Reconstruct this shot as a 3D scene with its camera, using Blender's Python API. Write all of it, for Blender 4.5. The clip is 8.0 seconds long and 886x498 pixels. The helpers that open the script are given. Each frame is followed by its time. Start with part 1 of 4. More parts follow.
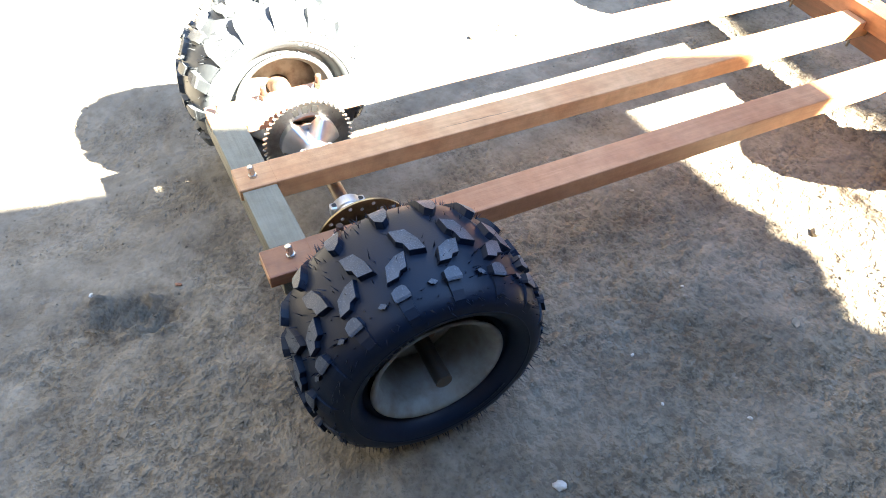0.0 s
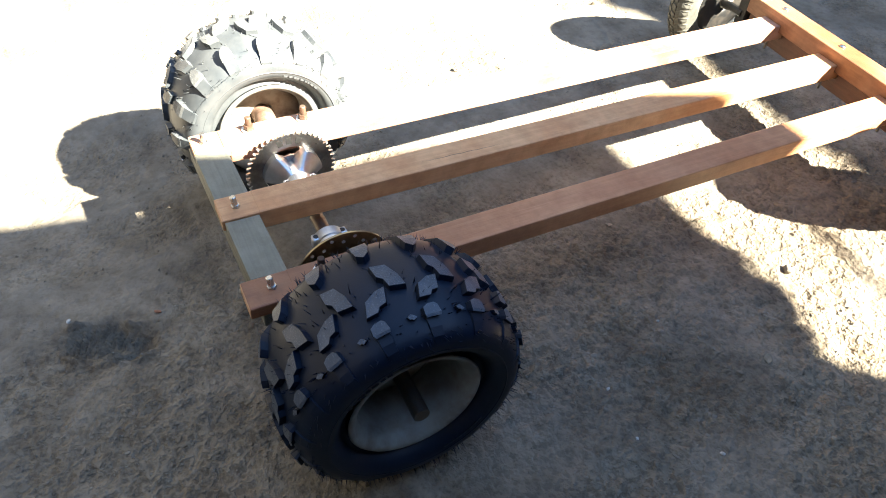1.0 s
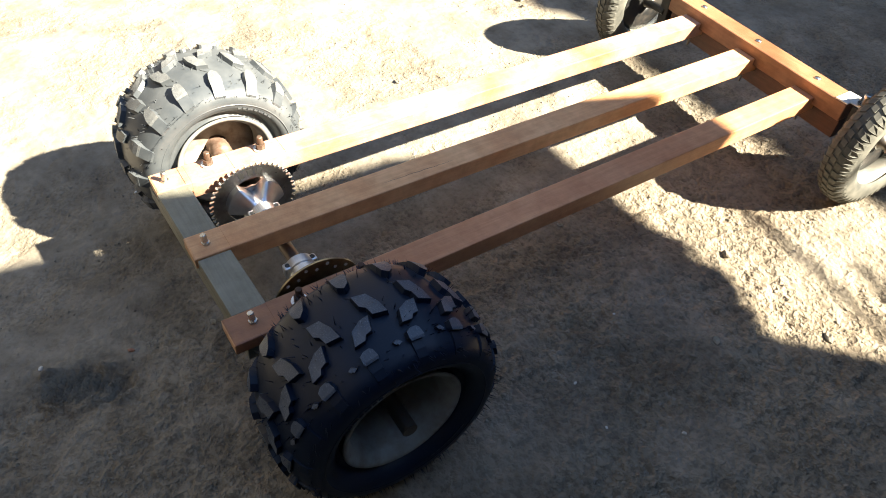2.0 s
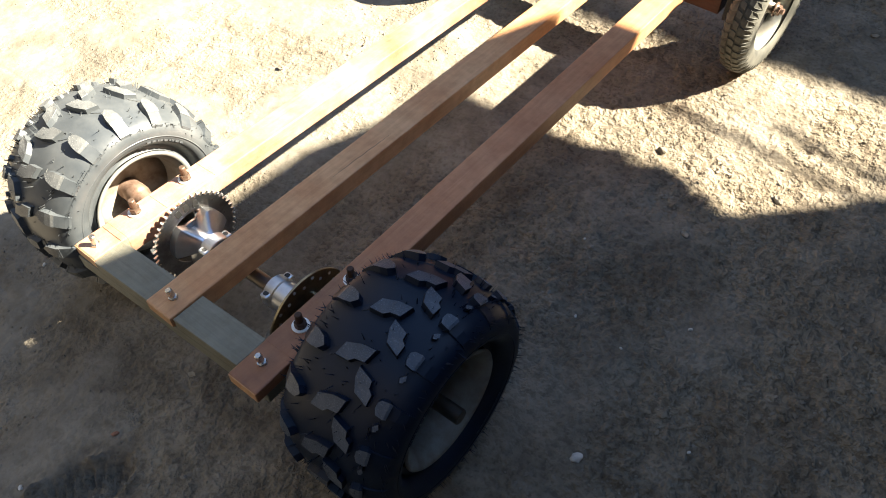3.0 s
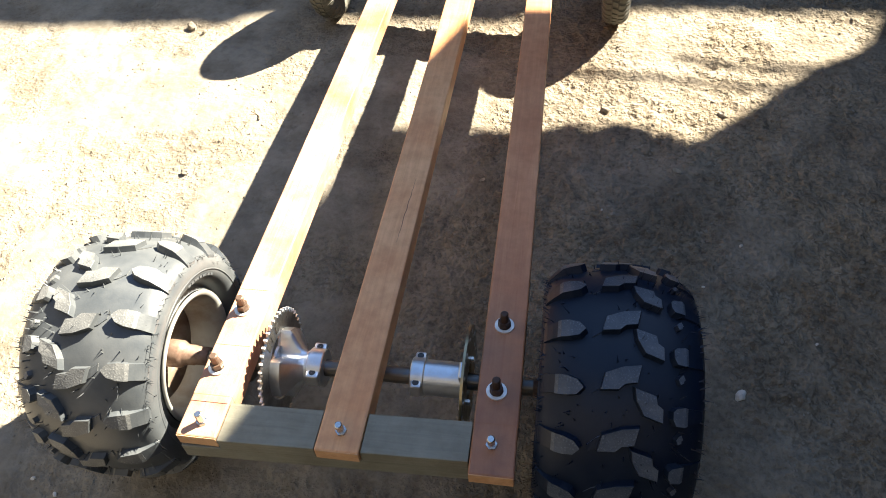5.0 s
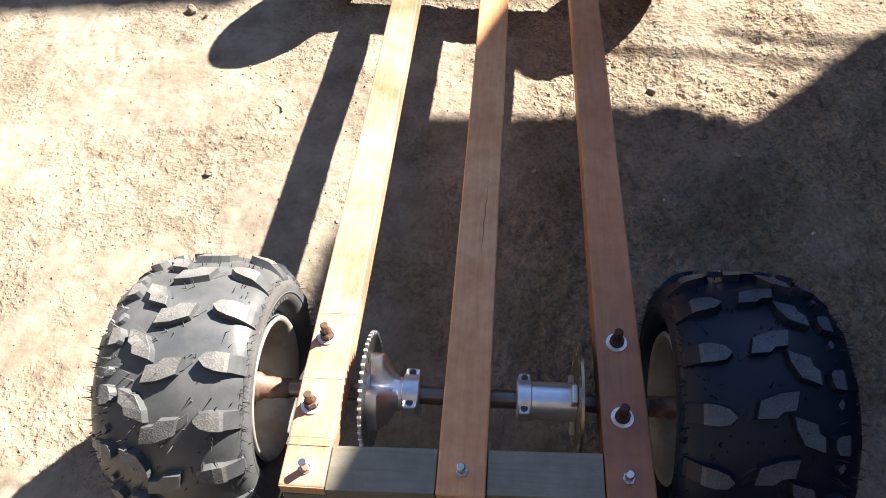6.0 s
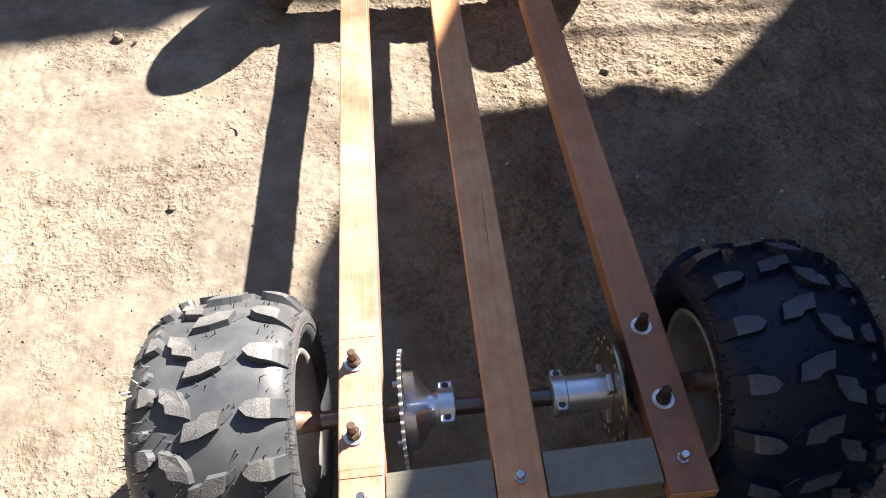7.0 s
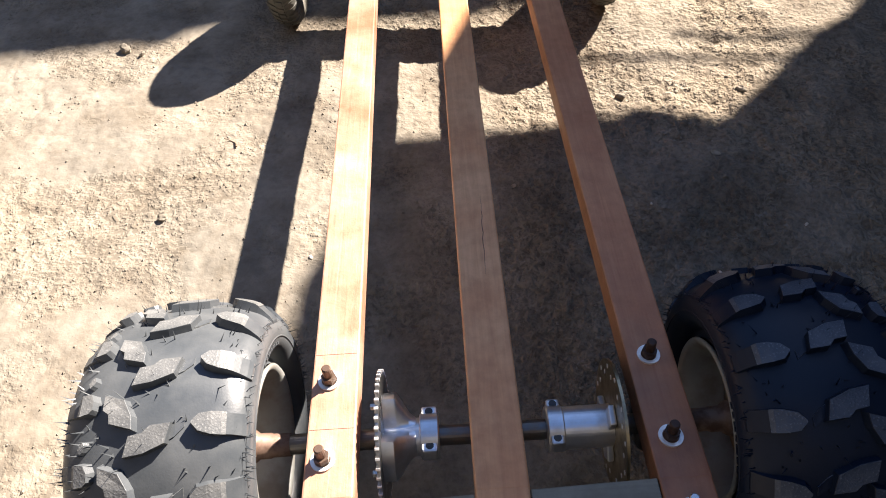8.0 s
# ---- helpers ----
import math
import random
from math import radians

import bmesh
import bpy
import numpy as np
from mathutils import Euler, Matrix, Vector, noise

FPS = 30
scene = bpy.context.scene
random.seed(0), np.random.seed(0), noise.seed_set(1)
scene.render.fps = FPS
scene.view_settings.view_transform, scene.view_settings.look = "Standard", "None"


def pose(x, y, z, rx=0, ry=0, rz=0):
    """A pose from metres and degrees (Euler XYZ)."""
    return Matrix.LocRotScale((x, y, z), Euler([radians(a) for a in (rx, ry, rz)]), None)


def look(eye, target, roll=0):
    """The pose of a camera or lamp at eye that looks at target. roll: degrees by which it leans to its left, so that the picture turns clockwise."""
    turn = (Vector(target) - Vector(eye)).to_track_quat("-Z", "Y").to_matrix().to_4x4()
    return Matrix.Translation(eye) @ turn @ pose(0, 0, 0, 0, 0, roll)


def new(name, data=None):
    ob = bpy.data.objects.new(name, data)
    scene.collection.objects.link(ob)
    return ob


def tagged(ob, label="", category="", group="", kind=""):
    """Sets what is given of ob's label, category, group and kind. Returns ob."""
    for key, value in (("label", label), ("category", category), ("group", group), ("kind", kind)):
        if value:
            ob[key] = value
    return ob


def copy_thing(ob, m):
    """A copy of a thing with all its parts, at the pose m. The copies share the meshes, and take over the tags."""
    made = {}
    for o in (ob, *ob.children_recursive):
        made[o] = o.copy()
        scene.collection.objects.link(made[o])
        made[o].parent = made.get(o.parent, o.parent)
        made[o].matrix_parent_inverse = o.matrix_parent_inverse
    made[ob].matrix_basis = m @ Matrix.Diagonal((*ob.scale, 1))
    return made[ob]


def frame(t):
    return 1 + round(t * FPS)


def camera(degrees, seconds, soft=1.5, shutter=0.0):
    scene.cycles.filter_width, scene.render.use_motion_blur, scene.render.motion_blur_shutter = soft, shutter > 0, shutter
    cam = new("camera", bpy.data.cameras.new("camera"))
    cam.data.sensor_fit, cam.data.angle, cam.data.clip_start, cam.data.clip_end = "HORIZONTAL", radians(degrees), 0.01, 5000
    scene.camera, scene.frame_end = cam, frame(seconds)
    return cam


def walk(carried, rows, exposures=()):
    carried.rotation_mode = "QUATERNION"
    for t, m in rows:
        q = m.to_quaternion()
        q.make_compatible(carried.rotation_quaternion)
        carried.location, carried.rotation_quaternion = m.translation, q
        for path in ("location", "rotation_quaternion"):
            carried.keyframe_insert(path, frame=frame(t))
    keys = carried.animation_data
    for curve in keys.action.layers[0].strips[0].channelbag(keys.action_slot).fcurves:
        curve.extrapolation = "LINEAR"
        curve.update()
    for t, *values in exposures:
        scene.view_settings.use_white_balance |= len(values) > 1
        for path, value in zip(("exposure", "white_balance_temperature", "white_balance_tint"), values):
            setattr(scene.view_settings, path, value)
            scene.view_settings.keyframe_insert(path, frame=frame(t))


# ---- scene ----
cam = camera(63.6, 8.0, soft=1.0)
PATH = [
    (0, (0.923, -0.028, 0.995), (-0.333, 0.522, -0.46), -1.4),
    (0.5, (0.93, -0.029, 1.002), (-0.342, 0.537, -0.434), -0.7),
    (1, (0.921, -0.025, 1.018), (-0.353, 0.591, -0.395), 1.1),
    (1.2, (0.924, -0.037, 1.025), (-0.34, 0.645, -0.368), 3.4),
    (2.3, (0.873, -0.09, 1.101), (-0.237, 0.722, -0.352), -0.9),
    (2.5, (0.839, -0.112, 1.096), (-0.205, 0.751, -0.376), -2.2),
    (3, (0.753, -0.157, 1.083), (-0.132, 0.787, -0.443), -5.3),
    (3.5, (0.692, -0.181, 1.058), (-0.006, 0.96, -0.428), -2.2),
    (4, (0.603, -0.223, 1.053), (0.027, 1.021, -0.403), -5.0),
    (4.5, (0.461, -0.297, 1.068), (-0.033, 0.943, -0.421), -5.0),
    (5, (0.275, -0.325, 1.074), (-0.071, 0.934, -0.441), -7.7),
    (5.2, (0.229, -0.336, 1.071), (-0.06, 0.925, -0.454), -7.3),
    (6.3, (0.017, -0.226, 1.069), (-0.178, 0.944, -0.541), -6.2),
    (6.5, (-0.019, -0.228, 1.069), (-0.141, 0.937, -0.552), -6.5),
    (7, (-0.043, -0.221, 1.085), (-0.07, 0.957, -0.531), -6.7),
    (7.5, (-0.028, -0.218, 1.065), (-0.061, 1.041, -0.488), -5.9),
    (8, (-0.014, -0.208, 0.994), (-0.08, 1.072, -0.542), -5.7),
]
EXPOSURE = [(0, 4.66, 6380, 4), (0.5, 4.25, 6380, 4), (1.0, 3.65, 6420, 4), (1.2, 3.45, 6450, 4), (2.3, 2.76, 6660, 5), (2.5, 2.70, 6660, 5), (3.0, 2.76, 6660, 5), (4.0, 2.8, 6660, 5), (5.0, 2.9, 6660, 6), (6.3, 2.29, 6400, 15), (8.0, 2.18, 6300, 15)]
walk(cam, [(t, look(eye, target, roll)) for t, eye, target, roll in PATH], EXPOSURE)

# ---- light ----
SUN_WAY = Vector((0.975, 0.86, 1.0)).normalized()
world = bpy.data.worlds.new("sky")
scene.world = world
world.use_nodes = True
wn = world.node_tree.nodes
sky = wn.new("ShaderNodeTexSky")
sky.sky_type = "NISHITA"
sky.sun_disc = False
sky.dust_density = 0.3
sky.ozone_density = 4.6
sky.sun_elevation = math.asin(SUN_WAY.z)
sky.sun_rotation = math.atan2(SUN_WAY.x, SUN_WAY.y)
wn["Background"].inputs["Strength"].default_value = 0.048
world.node_tree.links.new(sky.outputs["Color"], wn["Background"].inputs["Color"])
sun = new("sun", bpy.data.lights.new("sun", "SUN"))
sun.data.energy = 5.0
sun.data.angle = radians(0.75)
sun.data.color = (1.0, 0.893, 0.752)
sun.matrix_world = look(SUN_WAY * 20, (0, 0, 0))


# ---- materials ----
def material(name):
    m = bpy.data.materials.new(name)
    m.use_nodes = True
    return m, m.node_tree.nodes, m.node_tree.links, m.node_tree.nodes["Principled BSDF"]


def node(nodes, kind, **values):
    n = nodes.new(kind)
    for key, value in values.items():
        n.inputs[key.replace("_", " ")].default_value = value
    return n


def ramp(nodes, stops):
    r = nodes.new("ShaderNodeValToRGB")
    while len(r.color_ramp.elements) < len(stops):
        r.color_ramp.elements.new(0.5)
    for e, (p, c) in zip(r.color_ramp.elements, stops):
        e.position, e.color = p, (*c, 1)
    return r


def mixed(nodes, links, factor, a, b, mode="MIX"):
    x = nodes.new("ShaderNodeMix")
    x.data_type, x.blend_type = "RGBA", mode
    for socket, value in ((x.inputs[0], factor), (x.inputs[6], a), (x.inputs[7], b)):
        if hasattr(value, "node"):
            links.new(value, socket)
        else:
            socket.default_value = value if not isinstance(value, tuple) else (*value, 1)
    return x.outputs[2]


def bumped(nodes, links, bsdf, height, strength, distance):
    b = node(nodes, "ShaderNodeBump", Strength=strength, Distance=distance)
    links.new(height, b.inputs["Height"])
    links.new(b.outputs["Normal"], bsdf.inputs["Normal"])


def ramp_of(nodes, links, value, low, high):
    r = ramp(nodes, ((low, (0, 0, 0)), (high, (1, 1, 1))))
    links.new(value, r.inputs["Fac"])
    return r.outputs["Color"]


def wood(name, dark, light, grain, spots, stain=None):
    """Sawn timber; grain: the stretch of the coordinates, small along the fibre; stain: how far the dirty end reaches."""
    m, n, l, bsdf = material(name)
    tc = n.new("ShaderNodeTexCoord")
    mp = node(n, "ShaderNodeMapping", Scale=grain)
    l.new(tc.outputs["Object"], mp.inputs["Vector"])
    fibre = node(n, "ShaderNodeTexNoise", Scale=9.0, Detail=6.0, Roughness=0.65, Distortion=0.6)
    l.new(mp.outputs["Vector"], fibre.inputs["Vector"])
    broad = node(n, "ShaderNodeTexNoise", Scale=6.0, Detail=5.0, Roughness=0.6)
    l.new(tc.outputs["Object"], broad.inputs["Vector"])
    fine = node(n, "ShaderNodeTexNoise", Scale=260.0, Detail=2.0)
    l.new(tc.outputs["Object"], fine.inputs["Vector"])
    c = ramp(n, ((0.15, dark), (0.85, light)))
    l.new(fibre.outputs["Fac"], c.inputs["Fac"])
    s = ramp(n, ((0.35, spots), (0.62, (1, 1, 1))))
    l.new(broad.outputs["Fac"], s.inputs["Fac"])
    both = mixed(n, l, 1.0, c.outputs["Color"], s.outputs["Color"], "MULTIPLY")
    patch = node(n, "ShaderNodeTexNoise", Scale=34.0, Detail=4.0, Roughness=0.65)
    l.new(tc.outputs["Object"], patch.inputs["Vector"])
    mottle = ramp(n, ((0.36, (0.87, 0.84, 0.81)), (0.56, (1.0, 1.0, 1.0)), (0.7, (1.06, 1.06, 1.06))))
    l.new(patch.outputs["Fac"], mottle.inputs["Fac"])
    both = mixed(n, l, 1.0, both, mottle.outputs["Color"], "MULTIPLY")
    info = n.new("ShaderNodeObjectInfo")
    tone = ramp(n, ((0.0, (0.86, 0.86, 0.86)), (1.0, (1.0, 1.0, 1.0))))
    l.new(info.outputs["Random"], tone.inputs["Fac"])
    l.new(mixed(n, l, 1.0, both, tone.outputs["Color"], "MULTIPLY"), bsdf.inputs["Base Color"])
    if stain:
        xyz = n.new("ShaderNodeSeparateXYZ")
        l.new(tc.outputs["Object"], xyz.inputs["Vector"])
        reach = node(n, "ShaderNodeMapRange", From_Min=stain, From_Max=0.0, To_Min=0.0, To_Max=1.0)
        l.new(xyz.outputs["Y"], reach.inputs["Value"])
        patchy = n.new("ShaderNodeMath")
        patchy.operation = "MULTIPLY"
        l.new(reach.outputs["Result"], patchy.inputs[0])
        l.new(ramp_of(n, l, broad.outputs["Fac"], 0.2, 0.58), patchy.inputs[1])
        dirty = mixed(n, l, patchy.outputs[0], mixed(n, l, 1.0, both, tone.outputs["Color"], "MULTIPLY"), (0.13, 0.055, 0.035))
        l.new(dirty, bsdf.inputs["Base Color"])
    bsdf.inputs["Roughness"].default_value = 0.46
    bsdf.inputs["Specular IOR Level"].default_value = 0.5
    add = n.new("ShaderNodeMath")
    add.operation = "MULTIPLY_ADD"
    l.new(fine.outputs["Fac"], add.inputs[0])
    add.inputs[1].default_value = 0.5
    l.new(fibre.outputs["Fac"], add.inputs[2])
    bumped(n, l, bsdf, add.outputs[0], 0.5, 0.0015)
    return m


# dust: the second colour; on the rear tyres it carries light and shade
def rubber(name, base, dust, amount, rough, relief=0.15, shine=0.5):
    m, n, l, bsdf = material(name)
    tc = n.new("ShaderNodeTexCoord")
    a = node(n, "ShaderNodeTexNoise", Scale=14.0, Detail=5.0, Roughness=0.6)
    b = node(n, "ShaderNodeTexNoise", Scale=420.0, Detail=2.0)
    for x in (a, b):
        l.new(tc.outputs["Object"], x.inputs["Vector"])
    f = ramp(n, ((0.4, (0, 0, 0)), (0.75, (amount, amount, amount))))
    l.new(a.outputs["Fac"], f.inputs["Fac"])
    tint = mixed(n, l, f.outputs["Color"], base, dust)
    if relief > 0.4:
        # pale scuffed grains on the tops of the tread
        tint = mixed(n, l, ramp_of(n, l, b.outputs["Fac"], 0.58, 0.85), tint, tuple(1.5 * c for c in dust))
    l.new(tint, bsdf.inputs["Base Color"])
    r = ramp(n, ((0.3, (rough - 0.08,) * 3), (0.7, (rough + 0.12,) * 3)))
    l.new(a.outputs["Fac"], r.inputs["Fac"])
    l.new(r.outputs["Color"], bsdf.inputs["Roughness"])
    bsdf.inputs["Specular IOR Level"].default_value = shine
    bumped(n, l, bsdf, b.outputs["Fac"], relief, 0.0008)
    return m


def metal(name, colour, rough, worn=None, amount=0.0, metallic=1.0, scale=60.0):
    m, n, l, bsdf = material(name)
    tc = n.new("ShaderNodeTexCoord")
    a = node(n, "ShaderNodeTexNoise", Scale=scale, Detail=5.0, Roughness=0.6)
    l.new(tc.outputs["Object"], a.inputs["Vector"])
    f = ramp(n, ((0.42, (0, 0, 0)), (0.62, (amount,) * 3)))
    l.new(a.outputs["Fac"], f.inputs["Fac"])
    l.new(mixed(n, l, f.outputs["Color"], colour, worn or colour), bsdf.inputs["Base Color"])
    r = ramp(n, ((0.3, (rough * 0.8,) * 3), (0.7, (rough * 1.25,) * 3)))
    l.new(a.outputs["Fac"], r.inputs["Fac"])
    l.new(r.outputs["Color"], bsdf.inputs["Roughness"])
    bsdf.inputs["Metallic"].default_value = metallic
    bumped(n, l, bsdf, a.outputs["Fac"], 0.15, 0.0008)
    return m


def soil(name):
    """Trodden earth: pale smooth crust, and crumbly patches where the attribute says so."""
    m, n, l, bsdf = material(name)
    tc = n.new("ShaderNodeTexCoord")
    crumbly = n.new("ShaderNodeAttribute")
    crumbly.attribute_name = "crumbly"

    def noise_at(scale, detail=5.0, rough=0.6):
        x = node(n, "ShaderNodeTexNoise", Scale=scale, Detail=detail, Roughness=rough)
        l.new(tc.outputs["Object"], x.inputs["Vector"])
        return x.outputs["Fac"]
    big, mid, lumps, grit, fine = noise_at(2.3), noise_at(9.0), noise_at(38.0), noise_at(104.0, 2.0, 0.5), noise_at(300.0, 2.0)
    c1 = ramp(n, ((0.3, (0.208, 0.187, 0.153)), (0.5, (0.264, 0.241, 0.198)), (0.70, (0.308, 0.283, 0.236))))
    l.new(mid, c1.inputs["Fac"])
    c2 = ramp(n, ((0.35, (0.82, 0.835, 0.85)), (0.5, (0.96, 0.955, 0.95)), (0.65, (1.06, 1.04, 1.01))))
    l.new(big, c2.inputs["Fac"])
    c3 = ramp(n, ((0.34, (0.70, 0.66, 0.62)), (0.52, (1, 1, 1)), (0.72, (1.10, 1.09, 1.07))))
    l.new(lumps, c3.inputs["Fac"])
    # darker in the grit's hollows: shade of the relief put into colour
    c4 = ramp(n, ((0.34, (0.56, 0.54, 0.52)), (0.45, (0.96, 0.96, 0.96)), (0.60, (1.13, 1.12, 1.10))))
    l.new(grit, c4.inputs["Fac"])
    x = mixed(n, l, 1.0, c1.outputs["Color"], c2.outputs["Color"], "MULTIPLY")
    pads = ramp(n, ((0.38, (0.76, 0.72, 0.68)), (0.48, (0.90, 0.875, 0.85)), (0.58, (1.05, 1.04, 1.02))))
    l.new(noise_at(5.2, 6.0, 0.68), pads.inputs["Fac"])
    x = mixed(n, l, 0.85, x, pads.outputs["Color"], "MULTIPLY")
    brown = mixed(n, l, 1.0, x, (0.872, 0.825, 0.768), "MULTIPLY")
    x = mixed(n, l, crumbly.outputs["Fac"], x, brown)
    x = mixed(n, l, 0.5, x, c3.outputs["Color"], "MULTIPLY")
    amount = node(n, "ShaderNodeMapRange", To_Min=0.10, To_Max=0.95)
    l.new(crumbly.outputs["Fac"], amount.inputs["Value"])
    x = mixed(n, l, amount.outputs["Result"], x, c4.outputs["Color"], "MULTIPLY")
    # the print's shaded edges are painted darker
    print_shade = n.new("ShaderNodeAttribute")
    print_shade.attribute_name = "print_shade"
    x = mixed(n, l, print_shade.outputs["Fac"], x, mixed(n, l, 1.0, x, (0.70, 0.67, 0.65), "MULTIPLY"))
    l.new(x, bsdf.inputs["Base Color"])
    bsdf.inputs["Roughness"].default_value = 0.95
    bsdf.inputs["Specular IOR Level"].default_value = 0.15
    add = n.new("ShaderNodeMath")
    add.operation = "MULTIPLY_ADD"
    l.new(fine, add.inputs[0])
    add.inputs[1].default_value = 0.10
    l.new(ramp_of(n, l, grit, 0.42, 0.62), add.inputs[2])
    scaled = n.new("ShaderNodeMath")
    scaled.operation = "MULTIPLY"
    l.new(add.outputs[0], scaled.inputs[0])
    l.new(amount.outputs["Result"], scaled.inputs[1])
    bumped(n, l, bsdf, scaled.outputs[0], 0.9, 0.0036)
    return m


ALONG, ACROSS = (14, 0.7, 14), (0.7, 14, 14)
RED_WOOD = wood("reddish_timber", (0.67, 0.345, 0.165), (0.93, 0.56, 0.29), ALONG, (0.88, 0.74, 0.65))
# own colour for the sunlit beam; the sun's tint is put into it
SUNLIT_WOOD = wood("sunlit_pinkish_timber", (0.50, 0.295, 0.205), (0.72, 0.475, 0.345), ALONG, (0.72, 0.49, 0.39))
STAINED_WOOD = wood("stained_reddish_timber", (0.52, 0.222, 0.106), (0.75, 0.40, 0.205), ALONG, (0.82, 0.71, 0.64), 0.45)
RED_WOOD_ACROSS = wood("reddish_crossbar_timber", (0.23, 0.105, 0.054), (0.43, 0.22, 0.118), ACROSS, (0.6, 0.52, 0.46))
SHADED_WOOD = wood("shaded_reddish_board", (0.075, 0.030, 0.018), (0.16, 0.068, 0.040), ACROSS, (0.7, 0.62, 0.56))
GREY_WOOD = wood("weathered_timber", (0.20, 0.19, 0.145), (0.33, 0.32, 0.25), ACROSS, (0.8, 0.8, 0.78))
LIT_END_WOOD = wood("lit_end_grain", (0.62, 0.36, 0.19), (0.85, 0.56, 0.33), (9, 9, 9), (0.85, 0.75, 0.65))
BARK = wood("split_timber", (0.05, 0.025, 0.015), (0.09, 0.045, 0.03), ALONG, (0.8, 0.8, 0.8))
# rear tyres: one rubber, in a shaded bluish and a sunlit paler colour
SHADED_RUBBER = rubber("shaded_black_rubber", (0.0042, 0.0100, 0.025), (0.016, 0.027, 0.046), 0.4, 0.40, 0.15, 0.30)
SUNLIT_RUBBER = rubber("sunlit_rubber", (0.058, 0.066, 0.073), (0.122, 0.129, 0.131), 0.8, 0.38)
SUNLIT_LUG = rubber("sunlit_tread", (0.104, 0.109, 0.110), (0.225, 0.226, 0.216), 0.9, 0.5, 0.6)
SHADED_LUG = rubber("shaded_tread_rubber", (0.040, 0.054, 0.078), (0.118, 0.138, 0.170), 0.8, 0.42, 0.9)
ROAD_RUBBER = rubber("dusty_road_rubber", (0.06, 0.06, 0.052), (0.21, 0.20, 0.165), 0.9, 0.65)
ZINC = metal("zinc_washer", (0.82, 0.82, 0.80), 0.42, (0.6, 0.58, 0.55), 0.5, 0.5)
STEEL = metal("zinc_steel", (0.62, 0.62, 0.60), 0.28, (0.35, 0.33, 0.3), 0.5)
ALLOY = metal("machined_alloy", (0.68, 0.70, 0.73), 0.38, (0.55, 0.55, 0.55), 0.5)
DARK_STEEL = metal("dark_steel", (0.16, 0.155, 0.15), 0.42, (0.22, 0.16, 0.11), 0.5)
GREY_STEEL = metal("grey_steel", (0.46, 0.46, 0.45), 0.34, (0.2, 0.18, 0.16), 0.5)
DARK_RUST = metal("dark_rust", (0.060, 0.036, 0.028), 0.6, (0.05, 0.03, 0.024), 0.8, 0.4)
BOLT_BROWN = metal("browned_bolt", (0.13, 0.085, 0.06), 0.5, (0.07, 0.045, 0.03), 0.8, 0.4)
RUST = metal("rusty_steel", (0.23, 0.155, 0.115), 0.6, (0.13, 0.075, 0.05), 0.9, 0.35)
BRASSY = metal("bronzed_disc", (0.42, 0.35, 0.22), 0.35, (0.25, 0.2, 0.13), 0.6)
RUSTY_CREAM = metal("rust_stained_paint", (0.33, 0.29, 0.235), 0.6, (0.14, 0.085, 0.055), 0.85, 0.1, 22.0)
RIM_PAINT = metal("dull_rim_paint", (0.30, 0.31, 0.29), 0.5, (0.2, 0.17, 0.14), 0.7, 0.15, 25.0)
GAP = metal("dark_gap", (0.008, 0.008, 0.008), 0.9, (0.012, 0.011, 0.01), 0.5, 0.0)
BLACK = metal("black_paint_and_shade", (0.02, 0.02, 0.02), 0.45, (0.06, 0.05, 0.04), 0.5, 0.0)
SOIL = soil("dry_dirt")


# ---- mesh helpers ----
def part(name, bm, mat, parent=None, label="", m=None):
    me = bpy.data.meshes.new(name)
    bm.to_mesh(me)
    bm.free()
    me.materials.append(mat)
    return placed(name, me, parent, label, m)


def placed(name, me, parent=None, label="", m=None):
    ob = new(name, me)
    if parent:
        ob.parent = parent
    if m is not None:
        ob.matrix_basis = m
    if label:
        tagged(ob, label)
    return ob


def box(bm, x0, x1, y0, y1, z0, z1, bevel=0.0, m=None):
    made = bmesh.ops.create_cube(bm, size=1, matrix=Matrix.Translation(((x0 + x1) / 2, (y0 + y1) / 2, (z0 + z1) / 2)) @ Matrix.Diagonal((x1 - x0, y1 - y0, z1 - z0, 1)))
    vs = made["verts"]
    if bevel:
        es = list({e for v in vs for e in v.link_edges})
        out = bmesh.ops.bevel(bm, geom=es, offset=bevel, segments=2, affect="EDGES", profile=0.5)
        vs = list({v for f in out["faces"] for v in f.verts} | {v for v in vs if v.is_valid})
    if m is not None:
        bmesh.ops.transform(bm, matrix=m, verts=vs)
    return vs


def lathe(bm, profile, segs, closed=False, smooth=True, m=None, arc=(0.0, 1.0)):
    """Turns (x, radius) points round the x axis."""
    rings = []
    whole = arc == (0.0, 1.0)
    for i in range(segs if whole else segs + 1):
        a = math.tau * (arc[0] + (arc[1] - arc[0]) * i / segs)
        ring = []
        for x, r in profile:
            co = Vector((x, r * math.cos(a), r * math.sin(a)))
            ring.append(bm.verts.new(m @ co if m is not None else co))
        rings.append(ring)
    count = len(profile)
    for i in range(len(rings) if whole else len(rings) - 1):
        a, b = rings[i], rings[(i + 1) % len(rings)]
        for j in range(count if closed else count - 1):
            k = (j + 1) % count
            f = bm.faces.new((a[j], a[k], b[k], b[j]))
            f.smooth = smooth
    return rings


def rod(bm, x0, x1, r, segs=20, m=None, chamfer=0.0):
    """A solid round bar along x."""
    c = chamfer
    p = [(x0, 0.0001), (x0, r - c), (x0 + c, r), (x1 - c, r), (x1, r - c), (x1, 0.0001)] if c else [(x0, 0.0001), (x0, r), (x1, r), (x1, 0.0001)]
    lathe(bm, p, segs, smooth=False, m=m)


